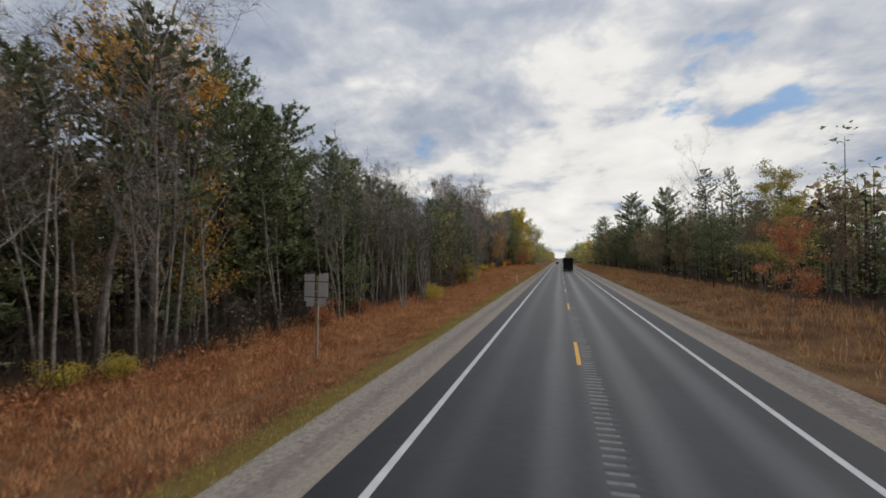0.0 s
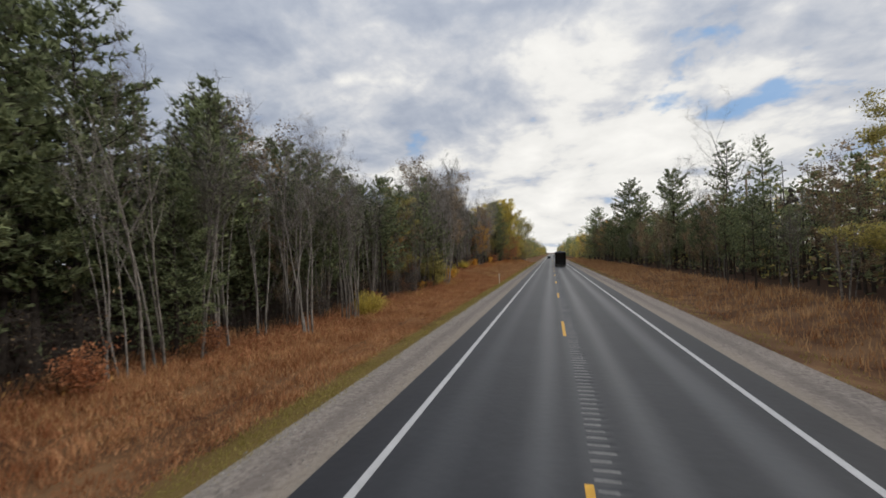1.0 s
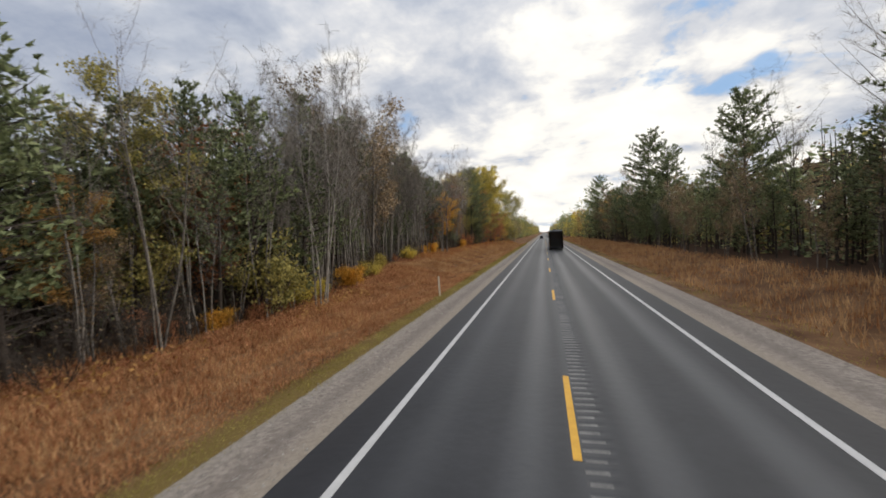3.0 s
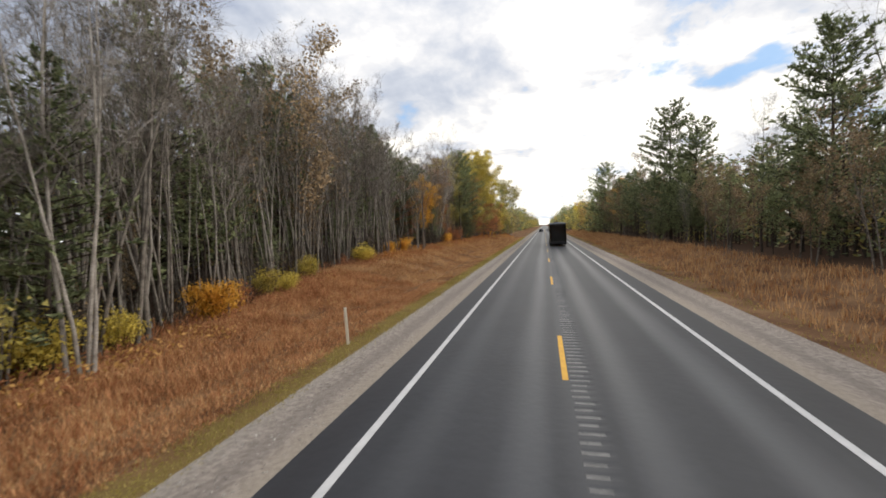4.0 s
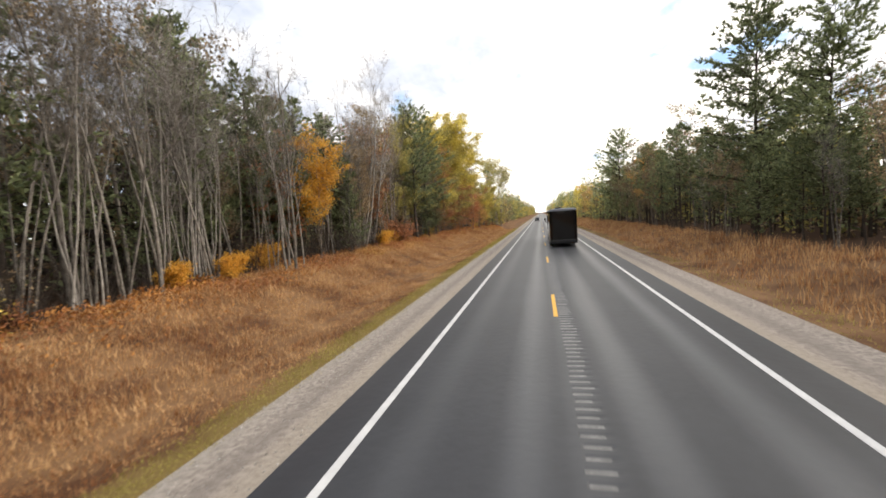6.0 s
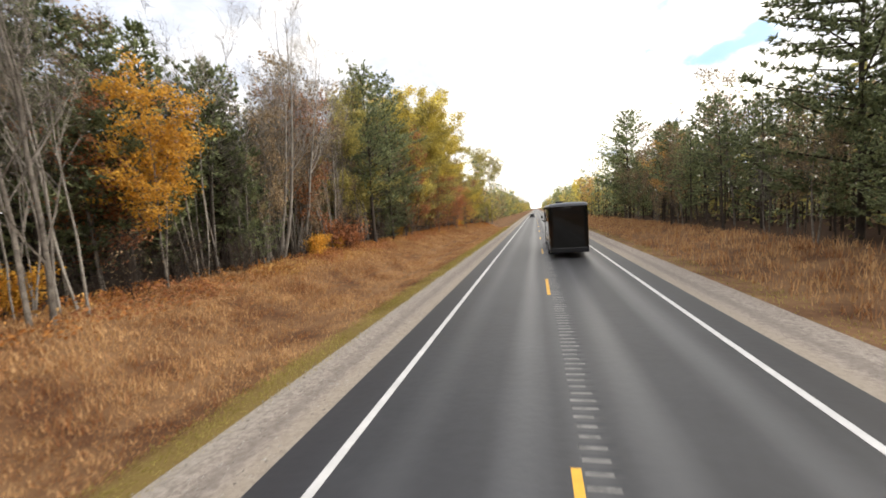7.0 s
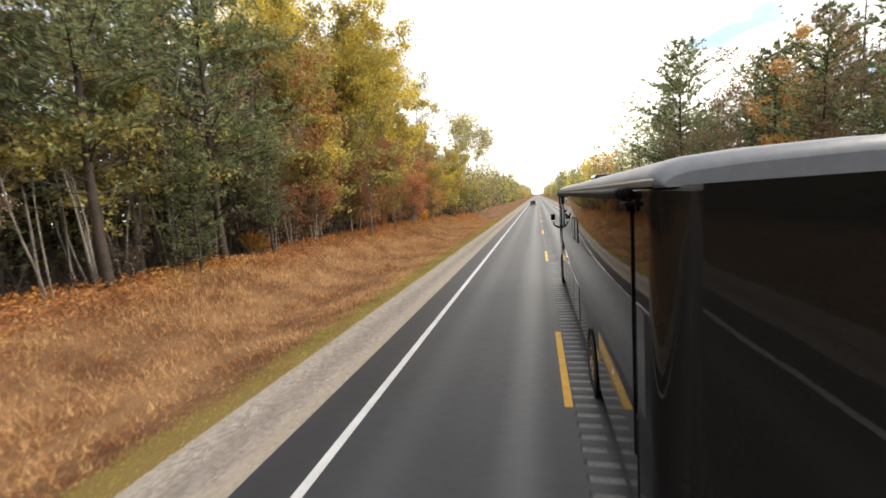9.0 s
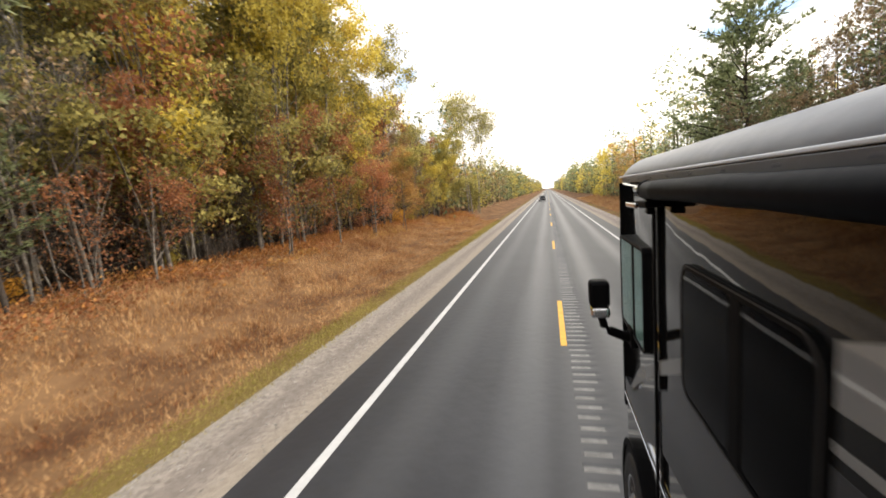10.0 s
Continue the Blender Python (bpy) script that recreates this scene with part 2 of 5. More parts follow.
M = {
    "ground": ground_material(),
    "road": road_material(),
    "gravel": gravel_material(),
    "stone": surface("stones", (0.16, 0.145, 0.13), (0.42, 0.40, 0.37), 3.0, 0.85, world=True, random_by="island"),
    "white_paint": surface("white_road_paint", (0.40, 0.40, 0.405), (0.56, 0.56, 0.56), 2.0, 0.55, 0.2, fine=0.3, world=True),
    "yellow_paint": surface("yellow_road_paint", (0.50, 0.26, 0.02), (0.72, 0.41, 0.04), 3.5, 0.55, 0.2, fine=0.4, world=True),
    # milled surface, painted paler for the sky's glint in the grooves
    "rumble": surface("milled_asphalt_sky_glint", (0.04, 0.04, 0.04), (0.19, 0.187, 0.183), 4.5, 0.4, 0.5, fine=0.6, world=True),
    "bark_grey": surface("grey_bark", (0.075, 0.065, 0.055), (0.26, 0.232, 0.20), 3.0, 0.9, 0.8, fine=0.9, contrast=2.4, spread=0.25, spec=0.2),
    "bark_pale": surface("pale_birch_bark", (0.15, 0.133, 0.115), (0.35, 0.32, 0.285), 2.5, 0.85, 0.6, fine=0.9, contrast=2.4, spread=0.2, spec=0.2),
    # pine bark; its dark tone also paints the gloom among the trees
    "bark_and_shadow": surface("dark_bark_and_shadow", (0.032, 0.026, 0.022), (0.085, 0.069, 0.057), 3.0, 0.95, 0.9, fine=0.5, spread=0.2, spec=0.2),
    "needles": surface("pine_needles", (0.08, 0.103, 0.05), (0.33, 0.37, 0.185), 0.7, 0.7, random_by="island", spread=0.3, glow_through=0.3, spec=0.3),
    "leaf_yellow": surface("yellow_leaves", (0.50, 0.38, 0.06), (0.80, 0.67, 0.17), 0.6, 0.75, random_by="island", spread=0.2, glow_through=0.5, spec=0.2),
    "leaf_orange": surface("orange_leaves", (0.42, 0.225, 0.07), (0.70, 0.43, 0.15), 0.6, 0.75, random_by="island", spread=0.2, glow_through=0.45, spec=0.2),
    "leaf_amber": surface("amber_leaves", (0.52, 0.26, 0.036), (0.85, 0.50, 0.09), 0.6, 0.75, random_by="island", spread=0.1, glow_through=0.5, spec=0.2),
    "leaf_russet": surface("russet_leaves", (0.30, 0.115, 0.055), (0.58, 0.28, 0.135), 0.6, 0.8, random_by="island", spread=0.25, glow_through=0.45, spec=0.2),
    "leaf_olive": surface("olive_leaves", (0.20, 0.187, 0.065), (0.55, 0.47, 0.15), 0.6, 0.75, random_by="island", spread=0.25, glow_through=0.45, spec=0.2),
    "leaf_brown": surface("withered_leaves", (0.16, 0.118, 0.072), (0.42, 0.30, 0.17), 0.6, 0.85, random_by="island", spread=0.25, glow_through=0.2, spec=0.2),
    "leaf_rust": surface("rust_bracken", (0.30, 0.11, 0.034), (0.58, 0.28, 0.085), 0.8, 0.85, random_by="island", world=True, glow_through=0.3, spec=0.15),
    "grass_russet": surface("russet_grass", (0.25, 0.09, 0.038), (0.62, 0.335, 0.165), 0.45, 0.9, world=True, fine=0.8, contrast=1.8, random_by="island", glow_through=0.25, spec=0.15),
    "grass": surface("dry_grass", (0.27, 0.115, 0.048), (0.65, 0.415, 0.205), 0.5, 0.9, world=True, fine=0.8, contrast=1.8, random_by="island", glow_through=0.25, spec=0.15),
    "grass_green": surface("verge_grass", (0.23, 0.19, 0.05), (0.48, 0.41, 0.14), 0.5, 0.9, world=True, random_by="island", glow_through=0.4, spec=0.15),
    "aluminium": surface("weathered_aluminium", (0.33, 0.335, 0.34), (0.52, 0.525, 0.53), 2.0, 0.55, 0.05, metal=0.6, fine=0.3),
    "rubber_dark": surface("rusted_dark_rail", (0.03, 0.027, 0.025), (0.08, 0.07, 0.062), 5.0, 0.8, 0.3, fine=0.5),
    "post_wood": surface("weathered_post", (0.18, 0.13, 0.09), (0.32, 0.25, 0.18), 5.0, 0.85, 0.5, fine=0.5),
    "post_white": surface("pale_marker_plastic", (0.62, 0.56, 0.45), (0.78, 0.73, 0.62), 4.0, 0.5, 0.1, fine=0.2),
}


# ---- building helpers ----
def part(name, bm, material, parent=None, label=""):
    """Links a bmesh as one mesh object, under a thing or a part."""
    me = bpy.data.meshes.new(name)
    bm.to_mesh(me)
    bm.free()
    me.materials.append(M[material] if isinstance(material, str) else material)
    ob = new(name, me)
    if parent:
        ob.parent = parent
    if label:
        ob["label"] = label
    return ob


def raw(name, verts, faces, material, parent=None, smooth=False):
    me = bpy.data.meshes.new(name)
    me.from_pydata([tuple(v) for v in verts], [], [tuple(f) for f in faces])
    me.materials.append(M[material] if isinstance(material, str) else material)
    if smooth:
        me.shade_smooth()
    ob = new(name, me)
    if parent:
        ob.parent = parent
    return ob


def root(name, label, category, m=None, group="", kind=""):
    ob = new(name)
    ob.empty_display_size = 0.2
    if m is not None:
        ob.matrix_world = m
    return tagged(ob, label, category, group, kind)


def box_bm(x0, x1, y0, y1, z0, z1, bevel=0.0, segments=2):
    bm = bmesh.new()
    vs = [bm.verts.new((x, y, z)) for z in (z0, z1) for y in (y0, y1) for x in (x0, x1)]
    for f in ((0, 2, 3, 1), (4, 5, 7, 6), (0, 1, 5, 4), (2, 6, 7, 3), (0, 4, 6, 2), (1, 3, 7, 5)):
        bm.faces.new([vs[i] for i in f])
    if bevel:
        bmesh.ops.bevel(bm, geom=bm.edges[:], offset=bevel, segments=segments, affect="EDGES", profile=0.5)
    return bm


def tube(points, radii, sides=6, cap=True):
    """Vertices and faces of a tapering tube along points."""
    verts, faces = [], []
    n = len(points)
    for i, (pt, r) in enumerate(zip(points, radii)):
        a, b = points[max(i - 1, 0)], points[min(i + 1, n - 1)]
        d = (Vector(b) - Vector(a)).normalized()
        u = d.orthogonal().normalized()
        v = d.cross(u)
        for k in range(sides):
            an = 2 * math.pi * k / sides
            verts.append(Vector(pt) + (u * math.cos(an) + v * math.sin(an)) * r)
    for i in range(n - 1):
        for k in range(sides):
            k2 = (k + 1) % sides
            faces.append((i * sides + k, i * sides + k2, (i + 1) * sides + k2, (i + 1) * sides + k))
    if cap:
        faces.append(tuple(range(sides))[::-1])
        faces.append(tuple((n - 1) * sides + k for k in range(sides)))
    return verts, faces


class Soup:
    """Gathers vertices and faces of one mesh."""

    def __init__(self):
        self.v, self.f = [], []

    def add(self, verts, faces):
        o = len(self.v)
        self.v.extend(verts)
        self.f.extend(tuple(i + o for i in f) for f in faces)


def smooth01(a, b, x):
    k = min(max((x - a) / (b - a), 0.0), 1.0)
    return k * k * (3 - 2 * k)


def lay(x, y):
    """The ground's height: shallow ditch, then a bank that rises towards the woods further along."""
    ax = abs(x)
    if ax < 6.0:
        return -0.10
    z = -0.10 - 0.22 * smooth01(6.0, 8.5, ax) + 0.22 * smooth01(9.0, 13.0, ax)
    if x < 0:
        z += 1.3 * smooth01(50, 95, y) * smooth01(8.5, 16, ax)
    else:
        z += 0.5 * smooth01(9, 16, ax)
    z += 2.6 * smooth01(24, 44, ax)
    z += 0.07 * noise.noise((x * 0.35, y * 0.35, 0.3)) * smooth01(6.5, 8, ax)
    return z

# ---- ground, road, shoulders ----
def make_ground():
    xs = [-3000, -1200, -500, -200, -90, -55, -40, -32, -27, -23, -20, -18, -16.5, -15, -13.5, -12, -11, -10, -9.2, -8.4, -7.6, -6.8, -6.2,
          -5.5, -4, 4, 5.5, 6.2, 6.8, 7.6, 8.4, 9.2, 10, 11, 12, 13.5, 15, 17, 19, 22, 26, 32, 45, 90, 200, 500, 1200, 3000]
    ys = [-2500, -800, -300, -120, -60, -30] + list(range(-18, 240, 3)) + [250, 265, 280, 300, 330, 360, 400, 450, 520, 600, 700, 850, 1100, 1500, 2200, 4500]
    verts = [(x, y, lay(x, y)) for y in ys for x in xs]
    w = len(xs)
    faces = [(j * w + i, j * w + i + 1, (j + 1) * w + i + 1, (j + 1) * w + i) for j in range(len(ys) - 1) for i in range(w - 1)]
    tagged(raw("ground", verts, faces, "ground", smooth=True), "verge and woodland floor with russet dry grass, dark brown under the trees", "ground", kind="structure")


EDGE_L, EDGE_R = -4.33, 4.95          # edges of the asphalt
LINE_L, LINE_R = -3.43, 3.97          # middles of the white edge lines
FAR = 2000


def strip(name, x0, x1, y0, y1, z0, z1, material, label, category):
    ob = part(name, box_bm(x0, x1, y0, y1, z0, z1), material)
    return tagged(ob, label, category, kind="structure")


def make_road():
    strip("road", EDGE_L, 0.07, -120, FAR, -0.2, 0.0, "road", "dark grey asphalt lane with worn wheel tracks", "road")
    strip("road", 0.63, EDGE_R, -120, FAR, -0.2, 0.0, "road", "dark grey asphalt lane with worn wheel tracks", "road")
    # milled grooves along the centre, 0.3 m apart
    s, worn = Soup(), []
    pitch, x0, x1 = 0.305, 0.07, 0.63
    groove = random.Random(3)
    y = -6.0
    while y < 230:
        flat = 0.115
        prof = [(y, 0.0), (y + flat, 0.0)]
        for k in range(1, 6):
            u = k / 6
            prof.append((y + flat + (pitch - flat) * u, -0.014 * math.sin(math.pi * u)))
        prof.append((y + pitch, 0.0))
        vs, fs = [], []
        deep = groove.uniform(0.6, 1.25)
        a, b = x0 + groove.uniform(0.005, 0.05), x1 - 0.19 + groove.uniform(-0.04, 0.1)
        for yy, zz in prof:
            vs += [(x0, yy, 0), (a, yy, zz * deep), (b, yy, zz * deep), (x1, yy, 0)]
        for k in range(len(prof) - 1):
            for c in range(3):
                fs.append((k * 4 + c, k * 4 + c + 1, k * 4 + c + 5, k * 4 + c + 4))
        s.add(vs, fs)
        # marks the groove faces whose paler colour paints in reflected sky
        worn.extend(1 if 1 <= k <= 4 and c == 1 else 0 for k in range(len(prof) - 1) for c in range(3))
        y += pitch
    ob = raw("rumble_strip", s.v, s.f, "road")
    ob.data.materials.append(M["rumble"])
    ob.data.polygons.foreach_set("material_index", worn)
    tagged(ob, "milled rumble strip grooves across the middle of the road", "rumble strip", kind="structure")
    strip("road", 0.07, 0.63, y, FAR, -0.2, 0.0, "road", "dark grey asphalt middle strip", "road")
    strip("road", 0.07, 0.63, -120, -6.0, -0.2, 0.0, "road", "dark grey asphalt middle strip", "road")
    for x in (LINE_L, LINE_R):
        strip("edge_line", x - 0.075, x + 0.075, -100, FAR, 0.0, 0.005, "white_paint", "solid white edge line painted on asphalt", "road marking")
    for n in range(-2, 45):
        y = 14.30 + 15.24 * n
        strip("centre_dash", -0.075, 0.06, y, y + 3.81, 0.0, 0.005, "yellow_paint", "yellow centre dash painted on asphalt", "road marking")
    # gravel shoulders, sloping off
    for sgn, e, w in ((-1, EDGE_L, 1.72), (1, EDGE_R, 1.9)):
        ys = [-120] + list(range(-10, 220, 2)) + [240, 280, 350, 500, 800, FAR]
        vs, fs = [], []
        cols = 7
        for yy in ys:
            for c in range(cols):
                u = c / (cols - 1)
                wob = 0.10 * noise.noise((yy * 0.5, u * 3, sgn)) if c == cols - 1 else 0
                vs.append((e + sgn * (w * u + wob), yy, -0.012 - 0.085 * u + 0.008 * noise.noise((yy * 0.9, u * 9, 4))))
        for j in range(len(ys) - 1):
            for c in range(cols - 1):
                q = (j * cols + c, j * cols + c + 1, (j + 1) * cols + c + 1, (j + 1) * cols + c)
                fs.append(q if sgn > 0 else q[::-1])
        tagged(raw("shoulder", vs, fs, "gravel"), "grey gravel shoulder beside the asphalt", "shoulder", kind="structure")


def pebbles():
    """Loose stones on the near shoulder."""
    rng = random.Random(21)
    s = Soup()
    for _ in range(20000):
        y = rng.uniform(0, 150)
        u = rng.random()
        c = Vector((EDGE_L - 0.05 - 1.75 * u, y, -0.014 - 0.085 * u))
        r = 0.008 + 0.022 * rng.random() ** 3
        t = rng.uniform(0, 6.28)
        vs = [c + Vector((r * math.cos(t + k * 2.09) * rng.uniform(0.7, 1.3), r * math.sin(t + k * 2.09) * rng.uniform(0.7, 1.3), -0.003)) for k in range(3)] + [c + Vector((0, 0, r * 0.9))]
        s.add(vs, [(0, 1, 3), (1, 2, 3), (2, 0, 3)])
    tagged(raw("loose_gravel", s.v, s.f, "stone"), "loose grey stones on the gravel shoulder", "gravel", kind="stuff")


make_ground()
make_road()
pebbles()


# ---- trees ----
def rnd(rng, a, b):
    return a + (b - a) * rng.random()


def any_way(rng, up=0.0, flat=1.0):
    return Vector((rng.gauss(0, 1), rng.gauss(0, 1), rng.gauss(up, flat))).normalized()


def ribbon(soup, pts, r):
    """A thin limb as a narrow tapering ribbon."""
    o = (pts[-1] - pts[0]).orthogonal().normalized() * r
    if len(pts) < 4:
        soup.add([pts[0] - o, pts[0] + o, pts[-1]], [(0, 1, 2)])
    else:
        soup.add([pts[0] - o, pts[0] + o, pts[2] - o * 0.6, pts[2] + o * 0.6, pts[3]], [(0, 1, 3, 2), (2, 3, 4)])


def grow(rng, stem, limb, tips, start, way, length, radius, level, kids, spread=0.75, lift=0.15, wander=0.1, low=0.3):
    """A limb that wanders, with smaller limbs along it; points along the small ones go to tips."""
    n = (7, 4, 3, 2)[level]
    pts, p, d = [Vector(start)], Vector(start), Vector(way).normalized()
    for i in range(n):
        d = (d + Vector((rnd(rng, -1, 1), rnd(rng, -1, 1), rnd(rng, -0.5, 1) * (1 if level else 0.3))) * wander + Vector((0, 0, lift * 0.25))).normalized()
        p = p + d * (length / n)
        pts.append(p.copy())
    rad = [max(radius * (1 - 0.86 * (i / n)), 0.006) for i in range(n + 1)]
    if level < 2:
        (limb if level else stem).add(*tube(pts, rad, (6, 3)[level], cap=False))
    else:
        ribbon(limb, pts, max(rad[0], 0.008))
    if level >= 1:
        tips.extend(pts[1:])
    if level >= len(kids):
        return
    for k in range(kids[level]):
        u = rnd(rng, low if level == 0 else 0.2, 1.0)
        i = min(int(u * n), n - 1)
        at = pts[i].lerp(pts[i + 1], u * n - i)
        along = (pts[i + 1] - pts[i]).normalized()
        w = (along * (1 - spread * 0.5) + any_way(rng, 0.2, 0.4) * spread + Vector((0, 0, lift))).normalized()
        grow(rng, stem, limb, tips, at, w, length * rnd(rng, 0.26, 0.46) * (1.2 - 0.55 * u), rad[i] * 0.5, level + 1, kids, spread, lift, wander * 1.5)


def leaves(rng, tips, count, size, scatter):
    s = Soup()
    for _ in range(int(count * 1.9)):
        c = rng.choice(tips) + Vector((rng.gauss(0, scatter), rng.gauss(0, scatter), rng.gauss(0, scatter * 0.6)))
        u = any_way(rng, 0.3, 0.9)
        v = Matrix.Rotation(rnd(rng, 0, 6.28), 3, u) @ u.orthogonal().normalized()
        w = u.cross(v)
        a = size * 0.86 * rnd(rng, 0.5, 1.3)
        s.add([c - v * a * 0.55 - w * a * 0.12, c + w * a * 0.5 + u * a * 0.1, c + v * a * 0.6 - w * a * 0.25], [(0, 1, 2)])
    return s


def twigs(rng, tips, per, length, width, limb):
    """Fine twigs as slivers round the small limbs."""
    for t in tips:
        for _ in range(per):
            w = any_way(rng, 0.6, 0.7)
            o = w.orthogonal().normalized() * width
            a = length * rnd(rng, 0.5, 1.3)
            q = t + any_way(rng) * 0.1
            limb.add([q - o, q + o, q + w * a], [(0, 1, 2)])


def broad_tree(name, seed, h, stems=1, leaf="", count=0, size=0.25, bark="bark_grey", thick=0.0075, kids=(11, 5, 3), low=0.3, spread=0.75, lift=0.3, per=2, scatter=0.3, lean=None):
    """A broadleaved tree: stems, limbs with twigs, and the leaves it still has."""
    rng = random.Random(seed)
    trunks, l, tips = [], Soup(), []
    for k in range(stems):
        trunks.append(Soup())
        if lean is None:
            tilt = Vector((rnd(rng, -1, 1), rnd(rng, -1, 1), 0)) * (0.04 if stems == 1 else 0.10)
        else:
            tilt = Vector((rnd(rng, -0.05, 0.3) * lean, rnd(rng, -0.5, 0.5) * lean, 0))
        hh = h * rnd(rng, 0.75, 1.0) if k else h
        at = Vector((rnd(rng, -0.35, 0.35), rnd(rng, -0.35, 0.35), -0.2)) if stems > 1 else Vector((0, 0, -0.2))
        grow(rng, trunks[-1], l, tips, at, Vector((0, 0, 1)) + tilt, hh, hh * thick, 0, kids, spread, lift, 0.085, low)
    twigs(rng, tips, 1 if count > 1000 else per, 0.7 * h / 13, 0.007, l)
    tree = new(name)
    for s in trunks:
        raw("trunk", s.v, s.f, bark, tree, smooth=True)
    raw("crown", l.v, l.f, bark, tree)
    if count:
        c = leaves(rng, tips, count, size, scatter)
        raw("foliage", c.v, c.f, leaf, tree)
    return tree


def pine_tree(name, seed, h, low=0.08, wide=0.2, dense=1.0, needle=0.046, taper=0.62):
    """A pine: whorls of boughs that turn up at the ends, with tufts of needles."""
    rng = random.Random(seed)
    s, l, n = Soup(), Soup(), Soup()
    bend = rnd(rng, -0.02, 0.02)
    pts = [Vector((bend * h * (i / 8) ** 2, 0.006 * h * math.sin(i), h * i / 8 - 0.2)) for i in range(9)]
    s.add(*tube(pts, [h * 0.0115 * (1 - 0.93 * i / 8) for i in range(9)], 7, cap=False))
    z = h * max(low * 0.6, 0.03)
    while z < h * 0.99:
        u = z / h
        reach = h * wide * (0.55 + 0.45 * min(1, max(u - low, 0) / 0.15)) * (1 - u) ** taper * 1.25
        ragged = rnd(rng, 0.75, 1.15)
        for b in range(rng.randint(4, 6)):
            an = rnd(rng, 0, 6.28)
            L = reach * rnd(rng, 0.5, 1.12) * ragged + 0.12
            d = Vector((math.cos(an), math.sin(an), rnd(rng, -0.12, 0.22) + 0.55 * u * u))
            base = Vector((bend * h * u * u, 0, z))

            def on(k):
                return base + d * L * k + Vector((0, 0, 0.2 * L * k * k))
            ribbon(l, [on(k) for k in (0, 0.4, 0.75, 1.0)], 0.014 + 0.008 * L)
            if u < low and rng.random() < 0.85:
                continue
            for t in range(max(4, int(L * 6.4 * dense))):
                k = rng.random() ** 0.7
                if k < 0.15:
                    continue
                side = rng.gauss(0, 0.17) * L * (1.1 - k) + rng.gauss(0, 0.06)
                c = on(k) + Vector((-math.sin(an), math.cos(an), 0)) * side + Vector((0, 0, rng.gauss(0.03, 0.09)))
                for r in range(6 if needle < 0.05 else 4):
                    w = (any_way(rng, 0.5, 0.7) + d * 0.8).normalized()
                    o = Matrix.Rotation(rnd(rng, 0, 6.28), 3, w) @ w.orthogonal().normalized()
                    a = rnd(rng, 0.22, 0.46) * (0.8 + 0.2 * h / 14) * (0.78 if needle < 0.05 else 0.86)
                    n.add([c - o * needle, c + o * needle, c + w * a * (0.9 + 2 * needle)], [(0, 1, 2)])
        z += rnd(rng, 0.25, 0.45) * (0.7 + h / 40)
    tree = new(name)
    raw("trunk", s.v, s.f, "bark_and_shadow", tree, smooth=True)
    raw("crown", l.v, l.f, "bark_and_shadow", tree)
    raw("foliage", n.v, n.f, "needles", tree)
    return tree


def shrub(seed, h, leaf, count, size=0.13, stems=9, per=2):
    rng = random.Random(seed)
    s, l, tips = Soup(), Soup(), []
    for k in range(stems):
        an = rnd(rng, 0, 6.28)
        w = Vector((math.cos(an) * rnd(rng, 0.1, 0.8), math.sin(an) * rnd(rng, 0.1, 0.8), 1))
        grow(rng, s, s, tips, (math.cos(an) * 0.2, math.sin(an) * 0.2, -0.1), w, h * rnd(rng, 0.6, 1.0), 0.013, 1, (0, 4, 2), 0.7, 0.2, 0.2)
    twigs(rng, tips, per, 0.35, 0.005, s)
    bush = new("shrub")
    raw("stem", s.v, s.f, "bark_and_shadow", bush)
    if count:
        c = leaves(rng, [t for t in tips if t.z > 0.1 * h], count, size, 0.24)
        raw("crown", c.v, c.f, leaf, bush)
    return bush


